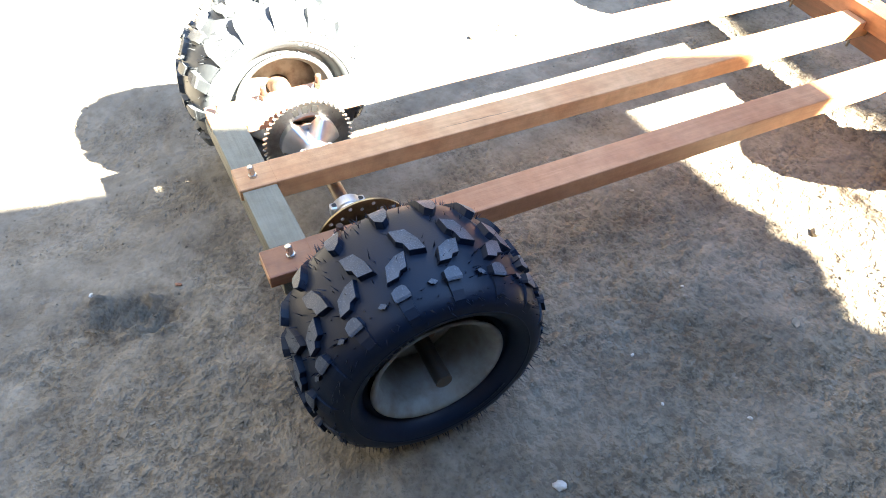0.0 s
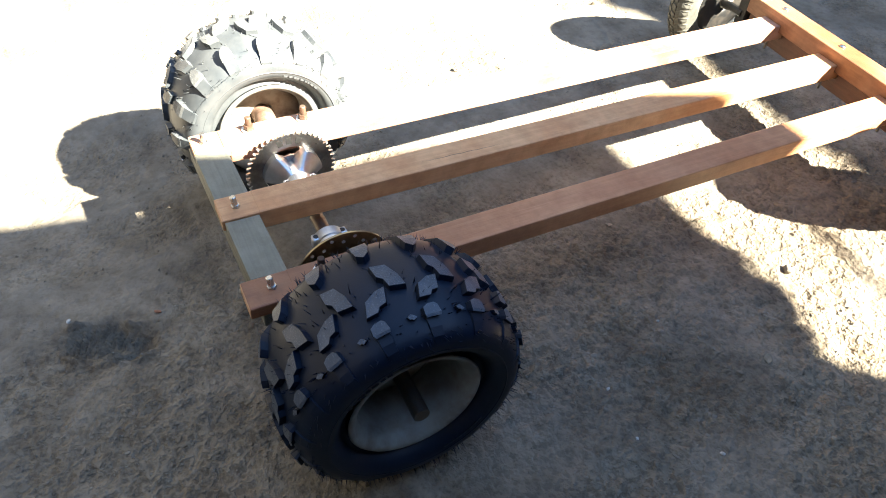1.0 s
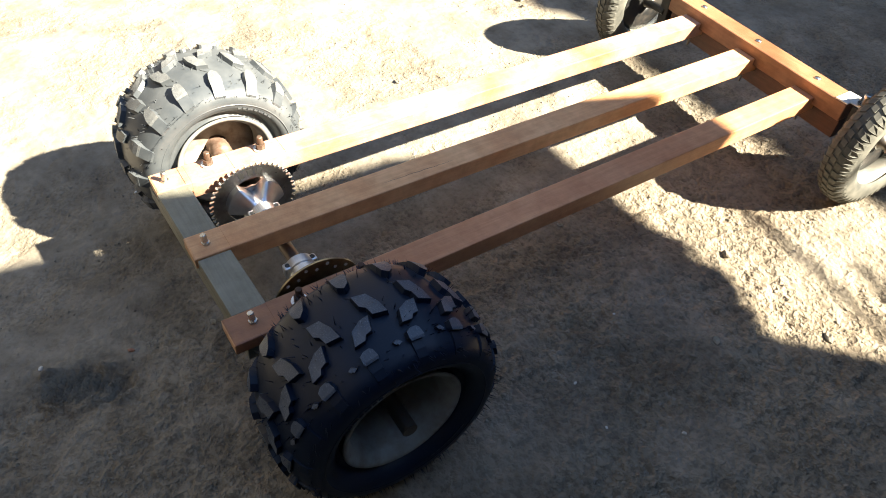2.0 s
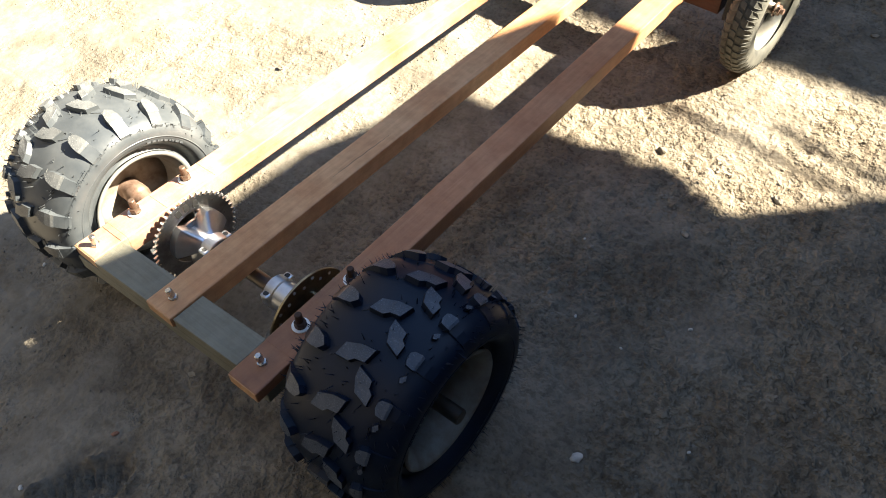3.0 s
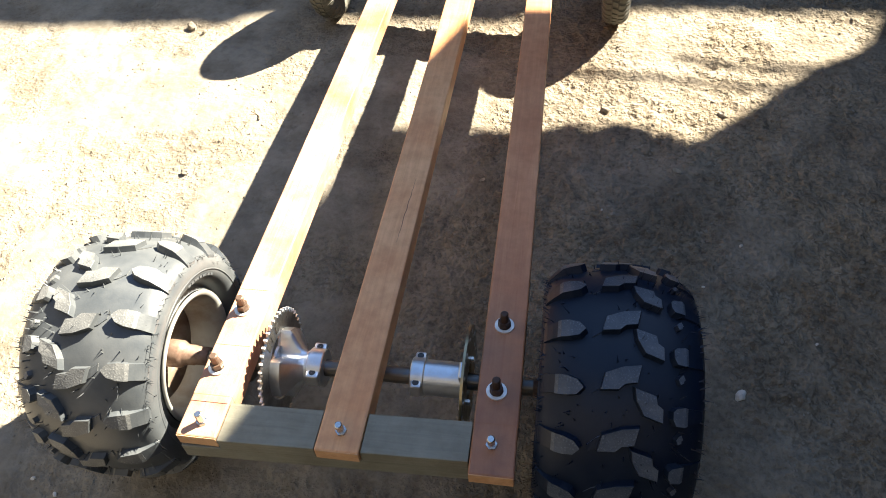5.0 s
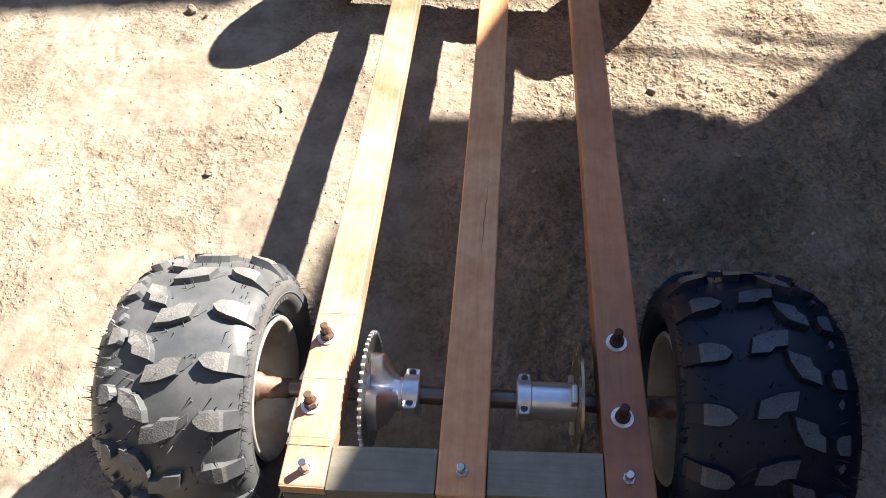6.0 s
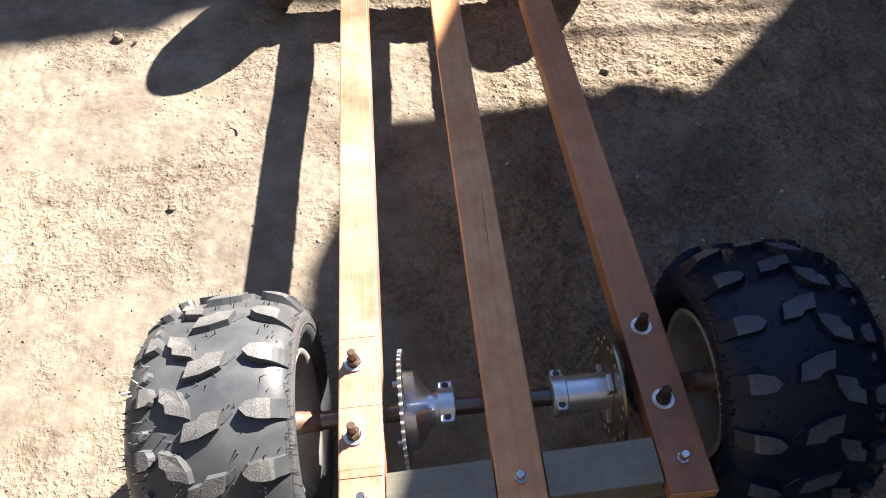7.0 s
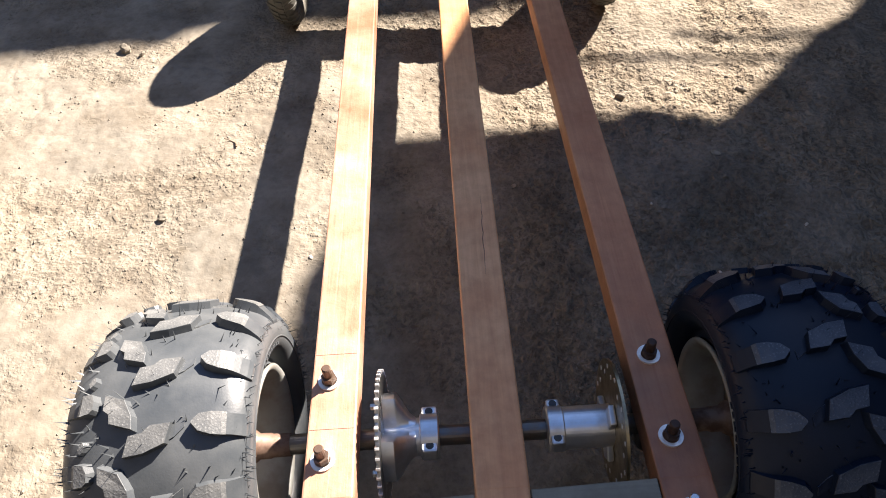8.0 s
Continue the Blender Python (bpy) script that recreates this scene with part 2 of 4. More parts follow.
UP = pose(0, 0, 0, 0, -90, 0)

# ---- ground: one sheet of trodden dirt ----
rng = np.random.default_rng(7)


def value_noise(x, y, cell, seed):
    g = np.random.default_rng(seed).random((257, 257))
    g[256], g[:, 256] = g[0], g[:, 0]
    u, v = (x / cell) % 256, (y / cell) % 256
    i, j = u.astype(int), v.astype(int)
    fu, fv = u - i, v - j
    fu, fv = fu * fu * (3 - 2 * fu), fv * fv * (3 - 2 * fv)
    return (g[i, j] * (1 - fu) + g[i + 1, j] * fu) * (1 - fv) + (g[i, j + 1] * (1 - fu) + g[i + 1, j + 1] * fu) * fv - 0.5


def crumbliness(x, y):
    """0 on the trodden crust, 1 where the earth lies loose."""
    v = value_noise(x, y, 0.16, 31) + 0.6 * value_noise(x, y, 0.07, 32) + 0.25 * value_noise(x, y, 0.03, 33)
    return np.clip(0.5 + 2.0 * v, 0, 1)


def westerly(x):
    """1 on the smoother, harder trodden side of the yard."""
    return 1 / (1 + np.exp(np.clip((x + 0.12) * 9, -40, 40)))


def looseness(x, y):
    """How crumbly the surface looks: all over to the east, between smooth pads to the west."""
    c, w = crumbliness(x, y), westerly(x)
    return np.clip((0.5 + 0.5 * c) * (1 - w) + w * 0.42 * np.clip(1.7 * c - 0.3, 0, 1), 0, 1)


def print_shading(x, y):
    """The dark rim of the shoe's print: shade of its edges put into colour."""
    d = np.hypot((x + 0.029) / 0.062, (y + 0.220) / 0.080) * (1 + 0.8 * value_noise(x, y, 0.05, 24) + 0.8 * value_noise(x, y, 0.018, 25))
    return np.clip(0.15 * (d < 1) + 1.2 * np.exp(-((d - 1.0) / 0.16) ** 2) * np.clip(0.4 + 6 * (x + 0.02) + 2 * value_noise(x, y, 0.03, 28), 0, 1), 0, 1)


def ground_height(x, y):
    loose = crumbliness(x, y)
    h = 0.007 * value_noise(x, y, 0.55, 1) + 0.006 * value_noise(x, y, 0.17, 2) - 0.004 * loose
    west = westerly(x)
    h += (0.50 + 0.35 * loose) * (1.10 - 0.60 * west) * (0.006 * value_noise(x, y, 0.055, 3) + 0.0055 * value_noise(x, y, 0.026, 4) + 0.0085 * value_noise(x + 0.3 * y, y - 0.3 * x, 0.0155, 5) + 0.0052 * value_noise(x - 0.4 * y, y + 0.4 * x, 0.0112, 8))
    crease = value_noise(x + 0.1 * value_noise(x, y, 0.07, 21), y, 0.13, 22)
    h -= 0.003 * np.exp(-(crease / 0.022) ** 2) * np.clip(0.3 + 2.0 * value_noise(x, y, 0.3, 23), 0, 1) * west
    # a low swell to the north-west and a hollow to the south-west
    # both shaped to fit where the cast shadows lie in the camera's view
    h += 0.020 * np.exp(-((x + 0.36) / 0.16) ** 2 - ((y - 1.12) / 0.25) ** 2) - 0.036 * np.exp(-((x + 0.6) / 0.30) ** 2 - ((y + 0.27) / 0.25) ** 2)
    # a shoe's print: sole and heel, ribbed, with broken earth pushed up along one side
    for px, py, a, b, turn in ((-0.045, -0.247, 0.042, 0.050, 1.0), (-0.010, -0.185, 0.034, 0.040, 0.6)):
        d = np.hypot((x - px) / a, (y - py) / b) * (1 + 0.7 * value_noise(x, y, 0.05, 24))
        h += (-0.012 + 0.0075 * np.sin((math.cos(turn) * x + math.sin(turn) * y) * 420 + 7 * value_noise(x, y, 0.05, 27))) * np.exp(-d ** 4)
        h += 0.018 * np.exp(-((d - 1.15) / 0.14) ** 2) * np.clip(0.25 + 2.2 * value_noise(x, y, 0.03, 6) + 5 * (x - px), 0, 1)
    away = np.clip((np.maximum(np.abs(x - 0.1), np.abs(y - 0.8)) - 1.7) / 0.4, 0, 1)
    return h * (1 - away)


def build_ground():
    far = np.array([2.14, 2.25, 2.6, 3, 4, 6, 10, 20, 45, 100.0])
    near = np.arange(-2.1, 2.1001, 0.0056)
    line = np.concatenate([-far[::-1], near, far])
    gx, gy = np.meshgrid(line + 0.1, line + 0.8, indexing="ij")
    gz = ground_height(gx, gy)
    k = len(line)
    verts = np.stack([gx, gy, gz], -1).reshape(-1, 3)
    a = (np.arange(k - 1)[:, None] * k + np.arange(k - 1)[None]).reshape(-1)
    faces = np.stack([a, a + k, a + k + 1, a + 1], -1)
    me = bpy.data.meshes.new("ground")
    me.from_pydata(verts.tolist(), [], faces.tolist())
    me.polygons.foreach_set("use_smooth", np.ones(len(faces), bool))
    me.attributes.new("crumbly", "FLOAT", "POINT").data.foreach_set("value", looseness(gx, gy).reshape(-1).astype(np.float32))
    me.attributes.new("print_shade", "FLOAT", "POINT").data.foreach_set("value", print_shading(gx, gy).reshape(-1).astype(np.float32))
    me.materials.append(SOIL)
    return tagged(new("ground", me), "dry brown trodden dirt with crumbs and footprints", "ground", kind="structure")


build_ground()


def build_clods(count):
    """Crumbs of dry earth lying loose on the ground."""
    t = (1 + 5 ** 0.5) / 2
    ico = np.array([(-1, t, 0), (1, t, 0), (-1, -t, 0), (1, -t, 0), (0, -1, t), (0, 1, t), (0, -1, -t), (0, 1, -t), (t, 0, -1), (t, 0, 1), (-t, 0, -1), (-t, 0, 1)]) / 1.9
    tri = np.array([(0, 11, 5), (0, 5, 1), (0, 1, 7), (0, 7, 10), (0, 10, 11), (1, 5, 9), (5, 11, 4), (11, 10, 2), (10, 7, 6), (7, 1, 8), (3, 9, 4), (3, 4, 2), (3, 2, 6), (3, 6, 8), (3, 8, 9), (4, 9, 5), (2, 4, 11), (6, 2, 10), (8, 6, 7), (9, 8, 1)])
    x, y = rng.uniform(-1.7, 1.6, count), rng.uniform(-0.8, 2.6, count)
    # the trodden lane to the east and south is the crumbliest
    east = 0.10 + 0.90 / (1 + np.exp(np.clip((0.25 - x) * 7, -40, 40)))
    keep = rng.random(count) < (0.35 + 0.65 * crumbliness(x, y)) * east
    x, y = x[keep], y[keep]
    size = (0.0016 + 0.0026 * rng.random(len(x)) ** 3.0) * (1 - 0.35 * westerly(x))
    z = ground_height(x, y) + size * 0.14
    turn = rng.uniform(0, math.tau, len(x))
    v = ico[None] * size[:, None, None] * (1 + rng.uniform(-0.55, 0.55, (len(x), 12, 3))) * np.array([1.30, 0.90, 0.42])
    c, s = np.cos(turn)[:, None], np.sin(turn)[:, None]
    v = np.stack([v[..., 0] * c - v[..., 1] * s + x[:, None], v[..., 0] * s + v[..., 1] * c + y[:, None], v[..., 2] + z[:, None]], -1)
    f = (tri[None] + 12 * np.arange(len(x))[:, None, None]).reshape(-1, 3)
    me = bpy.data.meshes.new("dirt_clods")
    me.from_pydata(v.reshape(-1, 3).tolist(), [], f.tolist())
    me.materials.append(SOIL)
    tagged(new("dirt_clods", me), "loose brown crumbs and small clods of dry earth", "dirt clods", kind="stuff")


build_clods(34000)


def build_crumbs(count):
    """Grit: the finest crumbs, as small uneven octahedra."""
    x, y = rng.uniform(-1.6, 1.2, count), rng.uniform(-0.5, 2.3, count)
    keep = rng.random(count) < 0.12 + 0.88 * crumbliness(x, y)
    x, y = x[keep], y[keep]
    k = len(x)
    size = 0.0011 + 0.0022 * rng.random(k) ** 2
    z = ground_height(x, y) + size * 0.3
    octa = np.array([(1, 0, 0), (0, 1, 0), (-1, 0, 0), (0, -1, 0), (0, 0, 0.8), (0, 0, -0.8)])
    tri = np.array([(0, 1, 4), (1, 2, 4), (2, 3, 4), (3, 0, 4), (1, 0, 5), (2, 1, 5), (3, 2, 5), (0, 3, 5)])
    turn = rng.uniform(0, math.tau, k)
    v = octa[None] * size[:, None, None] * (1 + rng.uniform(-0.4, 0.4, (k, 6, 3)))
    c, s = np.cos(turn)[:, None], np.sin(turn)[:, None]
    v = np.stack([v[..., 0] * c - v[..., 1] * s + x[:, None], v[..., 0] * s + v[..., 1] * c + y[:, None], v[..., 2] + z[:, None]], -1)
    f = (tri[None] + 6 * np.arange(k)[:, None, None]).reshape(-1, 3)
    me = bpy.data.meshes.new("grit")
    me.from_pydata(v.reshape(-1, 3).tolist(), [], f.tolist())
    me.materials.append(SOIL)
    tagged(new("grit", me), "fine dry grit scattered over the dirt", "grit", kind="stuff")


build_crumbs(24000)

# ---- added, unseen light blockers: walls round the yard and a roof to the east ----
# dark colours, so the added walls and roof throw little light back
DARK_WALL = metal("dark_wall", (0.07, 0.066, 0.06), 0.9, (0.045, 0.042, 0.04), 0.6, 0.0, 6.0)
SHADE_SHEET = metal("shade_roof_sheet", (0.075, 0.07, 0.068), 0.7, (0.09, 0.06, 0.045), 0.6, 0.2, 8.0)
WALL_HIGH = 2.6
bm = bmesh.new()
WALL_Y = 1.43 + 0.86 * WALL_HIGH
# the added north wall's top is stepped to fit the shade's edge
for x0, x1, h in ((-3.6, 1.50, 0.137), (1.50, 1.62, 0.129), (1.62, 1.74, 0.114), (1.74, 1.80, 0.105), (1.80, 1.90, 0.11), (1.90, 2.06, 0.040), (2.06, 2.25, 0.055), (2.25, 2.50, 0.068), (2.50, 2.66, 0.075), (2.66, 2.80, 0.04), (2.80, 9.0, 0.0)):
    box(bm, x0, x1, WALL_Y, WALL_Y + 0.2, -0.05, WALL_HIGH + h)
tagged(part("wall_north", bm, DARK_WALL), "unseen plain wall, added to block light from the yard", "wall", kind="structure")
bm = bmesh.new()
box(bm, 6.5, 6.7, -2.7, 3.8, -0.05, 2.6)
tagged(part("wall_east", bm, DARK_WALL), "unseen plain wall, added to block light under the roof", "wall", kind="structure")
bm = bmesh.new()
box(bm, -3.4, 6.49, -2.7, -2.5, -0.05, 5.0)
tagged(part("wall_south", bm, DARK_WALL), "unseen plain wall, added to block light from the yard", "wall", kind="structure")
bm = bmesh.new()
box(bm, -3.6, -3.4, -2.7, 3.66, -0.05, 5.0)
tagged(part("wall_west", bm, DARK_WALL), "unseen plain wall, added to block light from the west", "wall", kind="structure")

ROOF_HIGH = 1.8
# the wanted shade's outline on the ground; the added roof is it, moved sunwards
SHADE_EDGE = [(-0.428, -0.415), (-0.39, -0.215), (-0.346, -0.095), (-0.3, 0.56), (-0.157, 0.925), (-0.02, 0.93), (0.06, 0.935), (0.08, 0.947), (0.17, 0.945), (0.2, 0.957), (0.265, 0.985), (0.295, 0.975), (0.31, 0.958), (0.36, 0.982), (0.41, 0.992), (0.435, 0.984), (0.455, 0.957), (0.49, 0.964), (0.515, 0.941), (0.55, 0.948), (0.6, 0.999), (0.666, 1.056), (0.745, 1.136), (0.816, 1.201), (0.895, 1.252), (0.964, 1.318), (1.0, 1.4), (1.05, 1.5), (1.6, 1.52), (4.72, 1.52), (4.72, -3.9), (-0.9, -3.9)]


def build_shade_roof():
    top = Vector((SUN_WAY.x, SUN_WAY.y, SUN_WAY.z)) * (ROOF_HIGH / SUN_WAY.z)
    bm = bmesh.new()
    f = bm.faces.new([bm.verts.new((x + top.x, y + top.y, ROOF_HIGH)) for x, y in SHADE_EDGE])
    out = bmesh.ops.extrude_face_region(bm, geom=[f])
    bmesh.ops.translate(bm, vec=(0, 0, 0.02), verts=[g for g in out["geom"] if isinstance(g, bmesh.types.BMVert)])
    bmesh.ops.recalc_face_normals(bm, faces=bm.faces[:])
    roof = tagged(part("shed_roof", bm, SHADE_SHEET), "unseen flat sheet on posts, added to cast the shade", "roof", kind="structure")
    for x, y in ((2.2, -1.3), (5.5, -1.3), (5.5, 2.6), (3.6, 2.6)):
        bm = bmesh.new()
        box(bm, x - 0.05, x + 0.05, y - 0.05, y + 0.05, -0.03, ROOF_HIGH, 0.005)
        part("post", bm, GREY_WOOD, roof)
    # two added rods, placed for the thin lines of shade they cast
    for a, c in (((0.82, 1.112), (0.16, 1.180)), ((0.88, 1.178), (0.50, 1.240))):
        a = Vector((*a, 0)) + top * (1 - 0.008 / ROOF_HIGH)
        c = Vector((*c, 0)) + top * (1 - 0.10 / ROOF_HIGH)
        run = c - a
        bm = bmesh.new()
        rod(bm, 0.0, run.length, 0.0105, 8, Matrix.Translation(a) @ run.to_track_quat("X", "Z").to_matrix().to_4x4())
        part("rod", bm, RUST, roof, "unseen bare rod, added to cast a thin line of shade")


build_shade_roof()

# ---- the kart ----
KART = pose(-0.0005, -0.0015, -0.0323, -2.712, 0.94, 0) @ pose(0, 0, 0, 0, 0, 1.05)
kart = new("go_kart_chassis")
kart.matrix_basis = KART
tagged(kart, "unfinished go-kart chassis of reddish timber beams with fat knobbly rear tyres", "go-kart")
TOP, LOW, LAP, BAR_LOW = 0.290, 0.254, 0.267, 0.242
AXLE_Y, AXLE_Z = 0.163, 0.228


def askew(bm):
    """The front end is skewed: its one end stands further forward."""
    for v in bm.verts:
        if v.co.y > 1.2:
            v.co.y -= SKEW * (v.co.x - 0.0055)


def build_beams():
    for x, w, y0, splay in ((-0.1795, 0.055, 0.005, 0.0), (0.0055, 0.058, 0.006, 0.0), (0.1985, 0.0565, -0.003, 0.0095)):
        bm = bmesh.new()
        box(bm, x - w / 2, x + w / 2, 0.064, FRONT_Y + 0.0005, LOW, TOP, 0.0022)
        box(bm, x - w / 2 + 0.0004, x + w / 2 - 0.0004, FRONT_Y - 0.004, FRONT_Y + 0.064, LOW, FRONT_LOW - 0.0005, 0.0015)
        box(bm, x - w / 2 + 0.0004, x + w / 2 - 0.0004, y0, 0.067, LAP + 0.001, TOP - 0.0004, 0.0022)
        for v in bm.verts:
            v.co.x -= splay * v.co.y
        askew(bm)
        beam = part("beam", bm, STAINED_WOOD if splay else SUNLIT_WOOD if x < 0 else RED_WOOD, kart, "long reddish sawn timber beam")
        # the sawn rear end: a thin plate, paler to stand for light on it
        bm = bmesh.new()
        box(bm, x - w / 2 + 0.0012, x + w / 2 - 0.0012, y0 - 0.0006, y0 + 0.002, LAP + 0.0022, TOP - 0.0018)
        for v in bm.verts:
            v.co.x -= splay * v.co.y
        part("sawn_end", bm, LIT_END_WOOD, beam, "sawn end grain, coloured paler for the light on it")
        if x < 0:
            # marking-out lines drawn square across the wood
            for y in (0.055, 0.146, 0.247):
                bm = bmesh.new()
                box(bm, x - w / 2 + 0.002, x + w / 2 - 0.002, y - 0.00025, y + 0.00025, TOP - 0.0005, TOP + 0.0002)
                part("pencil_line", bm, BARK, beam)
        if x == 0.0055:
            # a drying crack along the middle beam
            bm = bmesh.new()
            rnd = random.Random(3)
            side = [(0.012 + 0.004 * (i / 14) + rnd.uniform(-0.0008, 0.0008), 0.36 + 0.011 * i) for i in range(15)]
            left = [bm.verts.new((px - 0.0005 * math.sin(math.pi * i / 14), py, TOP + 0.0002)) for i, (px, py) in enumerate(side)]
            right = [bm.verts.new((px + 0.0005 * math.sin(math.pi * i / 14) + 0.0001, py, TOP + 0.0002)) for i, (px, py) in enumerate(side)]
            for i in range(14):
                bm.faces.new((left[i], right[i], right[i + 1], left[i + 1]))
            part("crack", bm, BARK, beam, "dark drying crack")
    bm = bmesh.new()
    box(bm, -0.205, 0.222, 0.0075, 0.063, BAR_LOW - 0.002, LAP, 0.0015)
    box(bm, -0.1513, -0.0243, 0.0078, 0.0627, LAP - 0.002, TOP - 0.003, 0.0012)
    box(bm, 0.0353, 0.169, 0.0078, 0.0627, LAP - 0.002, TOP - 0.003, 0.0012)
    for v in bm.verts:
        v.co.y += 0.03 * v.co.x
    part("rear_crossbar", bm, GREY_WOOD, kart, "weathered grey-green timber crossbar")
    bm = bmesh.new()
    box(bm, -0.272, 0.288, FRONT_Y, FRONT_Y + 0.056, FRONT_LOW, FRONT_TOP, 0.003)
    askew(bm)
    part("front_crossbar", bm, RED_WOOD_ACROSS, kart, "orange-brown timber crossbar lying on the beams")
    # recessed bar: its dark colour stands in for shade under the crossbar
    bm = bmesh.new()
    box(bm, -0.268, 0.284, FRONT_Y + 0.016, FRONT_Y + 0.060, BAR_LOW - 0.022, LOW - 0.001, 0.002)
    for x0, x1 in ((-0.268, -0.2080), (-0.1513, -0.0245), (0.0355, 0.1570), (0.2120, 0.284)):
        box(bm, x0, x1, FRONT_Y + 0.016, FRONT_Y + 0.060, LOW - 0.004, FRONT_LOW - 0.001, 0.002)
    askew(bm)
    part("front_lower_bar", bm, SHADED_WOOD, kart, "timber bar under the front crossbar, coloured dark for shade")


FRONT_Y, FRONT_LOW, FRONT_TOP, SKEW = 1.375, 0.272, 0.315, 0.075
build_beams()


def hexagon(bm, r, z0, z1):
    bmesh.ops.create_cone(bm, cap_ends=True, segments=6, radius1=r, radius2=r * 0.96, depth=z1 - z0, matrix=Matrix.Translation((0, 0, (z0 + z1) / 2)))


def build_bolts():
    bm = bmesh.new()
    rod(bm, 0.0, 0.021, 0.005, 14, UP, 0.001)
    stub = part("bolt", bm, STEEL, kart, "zinc-plated bolt end", pose(-0.178, 0.026, TOP - 0.001))
    bm = bmesh.new()
    hexagon(bm, 0.0075, 0.0, 0.004)
    part("nut", bm, STEEL, stub)
    for x, y in ((0.006, 0.034), (0.1955, 0.037)):
        c = copy_thing(stub, pose(x, y, TOP - 0.001, 4, -5, 40))
    bm = bmesh.new()
    rod(bm, 0.0, 0.028, 0.0056, 14, UP, 0.0012)
    big = part("axle_bolt", bm, BOLT_BROWN, kart, "rust-brown axle bolt", pose(-0.187, 0.1085, TOP))
    bm = bmesh.new()
    hexagon(bm, 0.0092, 0.0015, 0.012)
    part("nut", bm, BOLT_BROWN, big)
    bm = bmesh.new()
    lathe(bm, [(0.0, 0.0092), (0.0, 0.0135), (0.0024, 0.0135), (0.0024, 0.0092)], 28, True, False, UP)
    part("washer", bm, ZINC, big, "shiny zinc washer")
    for x, y in ((-0.186, 0.2095), (0.194, 0.1125), (0.1945, 0.2185)):
        c = copy_thing(big, pose(x, y, TOP, 0, 0, 25 + 300 * x))
        if x > 0:
            c.data = c.data.copy()
            c.data.materials[0] = DARK_RUST
            for o in c.children:
                if o.name.startswith("nut"):
                    o.data = o.data.copy()
                    o.data.materials[0] = DARK_RUST


build_bolts()


def build_axle():
    at = pose(0, AXLE_Y, AXLE_Z)
    bm = bmesh.new()
    rod(bm, -0.445, 0.442, 0.0122, 24, None, 0.001)
    part("axle", bm, DARK_STEEL, kart, "bare dark steel axle", at)
    # bearing blocks bolted under the outer beams
    bm = bmesh.new()
    box(bm, -0.019, 0.019, -0.066, 0.066, 0.010, 0.0255, 0.002)
    lathe(bm, [(-0.017, 0.0125), (-0.017, 0.029), (-0.008, 0.036), (0.008, 0.036), (0.017, 0.029), (0.017, 0.0125)], 28, True, True)
    for v in bm.verts:
        v.co.z = min(v.co.z, 0.0255)
    me = None
    for x in (-0.187, 0.193):
        if me is None:
            ob = part("bearing_block", bm, DARK_STEEL, kart, "cast bearing block", pose(x, AXLE_Y, AXLE_Z))
            me = ob.data
        else:
            placed("bearing_block", me, kart, "cast bearing block", pose(x, AXLE_Y, AXLE_Z))
    # hub of the sprocket and of the brake disc: turned sleeves with split clamp collars
    for name, s, flange, end, clamp in (("sprocket_hub", 1, -0.1254, -0.060, -0.083), ("disc_hub", -1, 0.1458, 0.068, 0.088)):
        bm = bmesh.new()
        a, b = min(flange, clamp), max(flange, clamp)
        sleeve = 0.0225 if s > 0 else 0.0255
        lathe(bm, [(a, 0.0126), (a, sleeve), (b, sleeve), (b, 0.0126)], 48, True, False)
        hub = part(name, bm, ALLOY, kart, "polished alloy hub sleeve", at)
        c0, c1 = min(clamp, end), max(clamp, end)
        bm = bmesh.new()
        lathe(bm, [(c0, 0.0126), (c0, 0.0262), (c0 + 0.0015, 0.0277), (c1 - 0.0015, 0.0277), (c1, 0.0262), (c1, 0.0126)], 48, True, False)
        for sy in (-1, 1):
            box(bm, c0 + 0.002, c1 - 0.002, sy * 0.0225 - 0.0075, sy * 0.0225 + 0.0075, -0.004, 0.0195, 0.003)
        part("clamp_collar", bm, ALLOY, hub)
        for sy in (-1, 1):
            bm = bmesh.new()
            rod(bm, 0.0, 0.0006, 0.0048, 14, pose((c0 + c1) / 2, sy * 0.0225, 0.0192) @ UP)
            part("clamp_screw", bm, BLACK, hub)
        if s > 0:
            # a three-lobed flange, each lobe sloping down to the sleeve
            bm = bmesh.new()
            count, loops = 96, []
            for px, share in ((0.0, 1.0), (0.014, 1.0), (0.0165, 0.93), (0.030, 0.22), (0.038, 0.0)):
                loop = []
                for i in range(count):
                    a = math.tau * i / count
                    w = share * min(1.0, 3.0 * (0.5 + 0.5 * math.cos(3 * a)) ** 1.4)
                    rr = 0.0224 + 0.0316 * w
                    loop.append(bm.verts.new((flange + px, rr * math.sin(a), rr * math.cos(a))))
                loops.append(loop)
            for p, q in zip(loops, loops[1:]):
                for i in range(count):
                    bm.faces.new((p[i], p[(i + 1) % count], q[(i + 1) % count], q[i])).smooth = True
            bm.faces.new(loops[0])
            bmesh.ops.recalc_face_normals(bm, faces=bm.faces[:])
            for e in bm.edges:
                if len(e.link_faces) == 2 and e.calc_face_angle() > 0.6:
                    e.smooth = False
            part("hub_flange", bm, ALLOY, hub, "", pose(0, 0, 0, 62))
        else:
            for k in range(3):
                bm = bmesh.new()
                box(bm, flange - 0.008, flange, -0.012, 0.012, 0.020, 0.041, 0.002)
                part("hub_tab", bm, ALLOY, hub, "", pose(0, 0, 0, 12 + 120 * k))


build_axle()


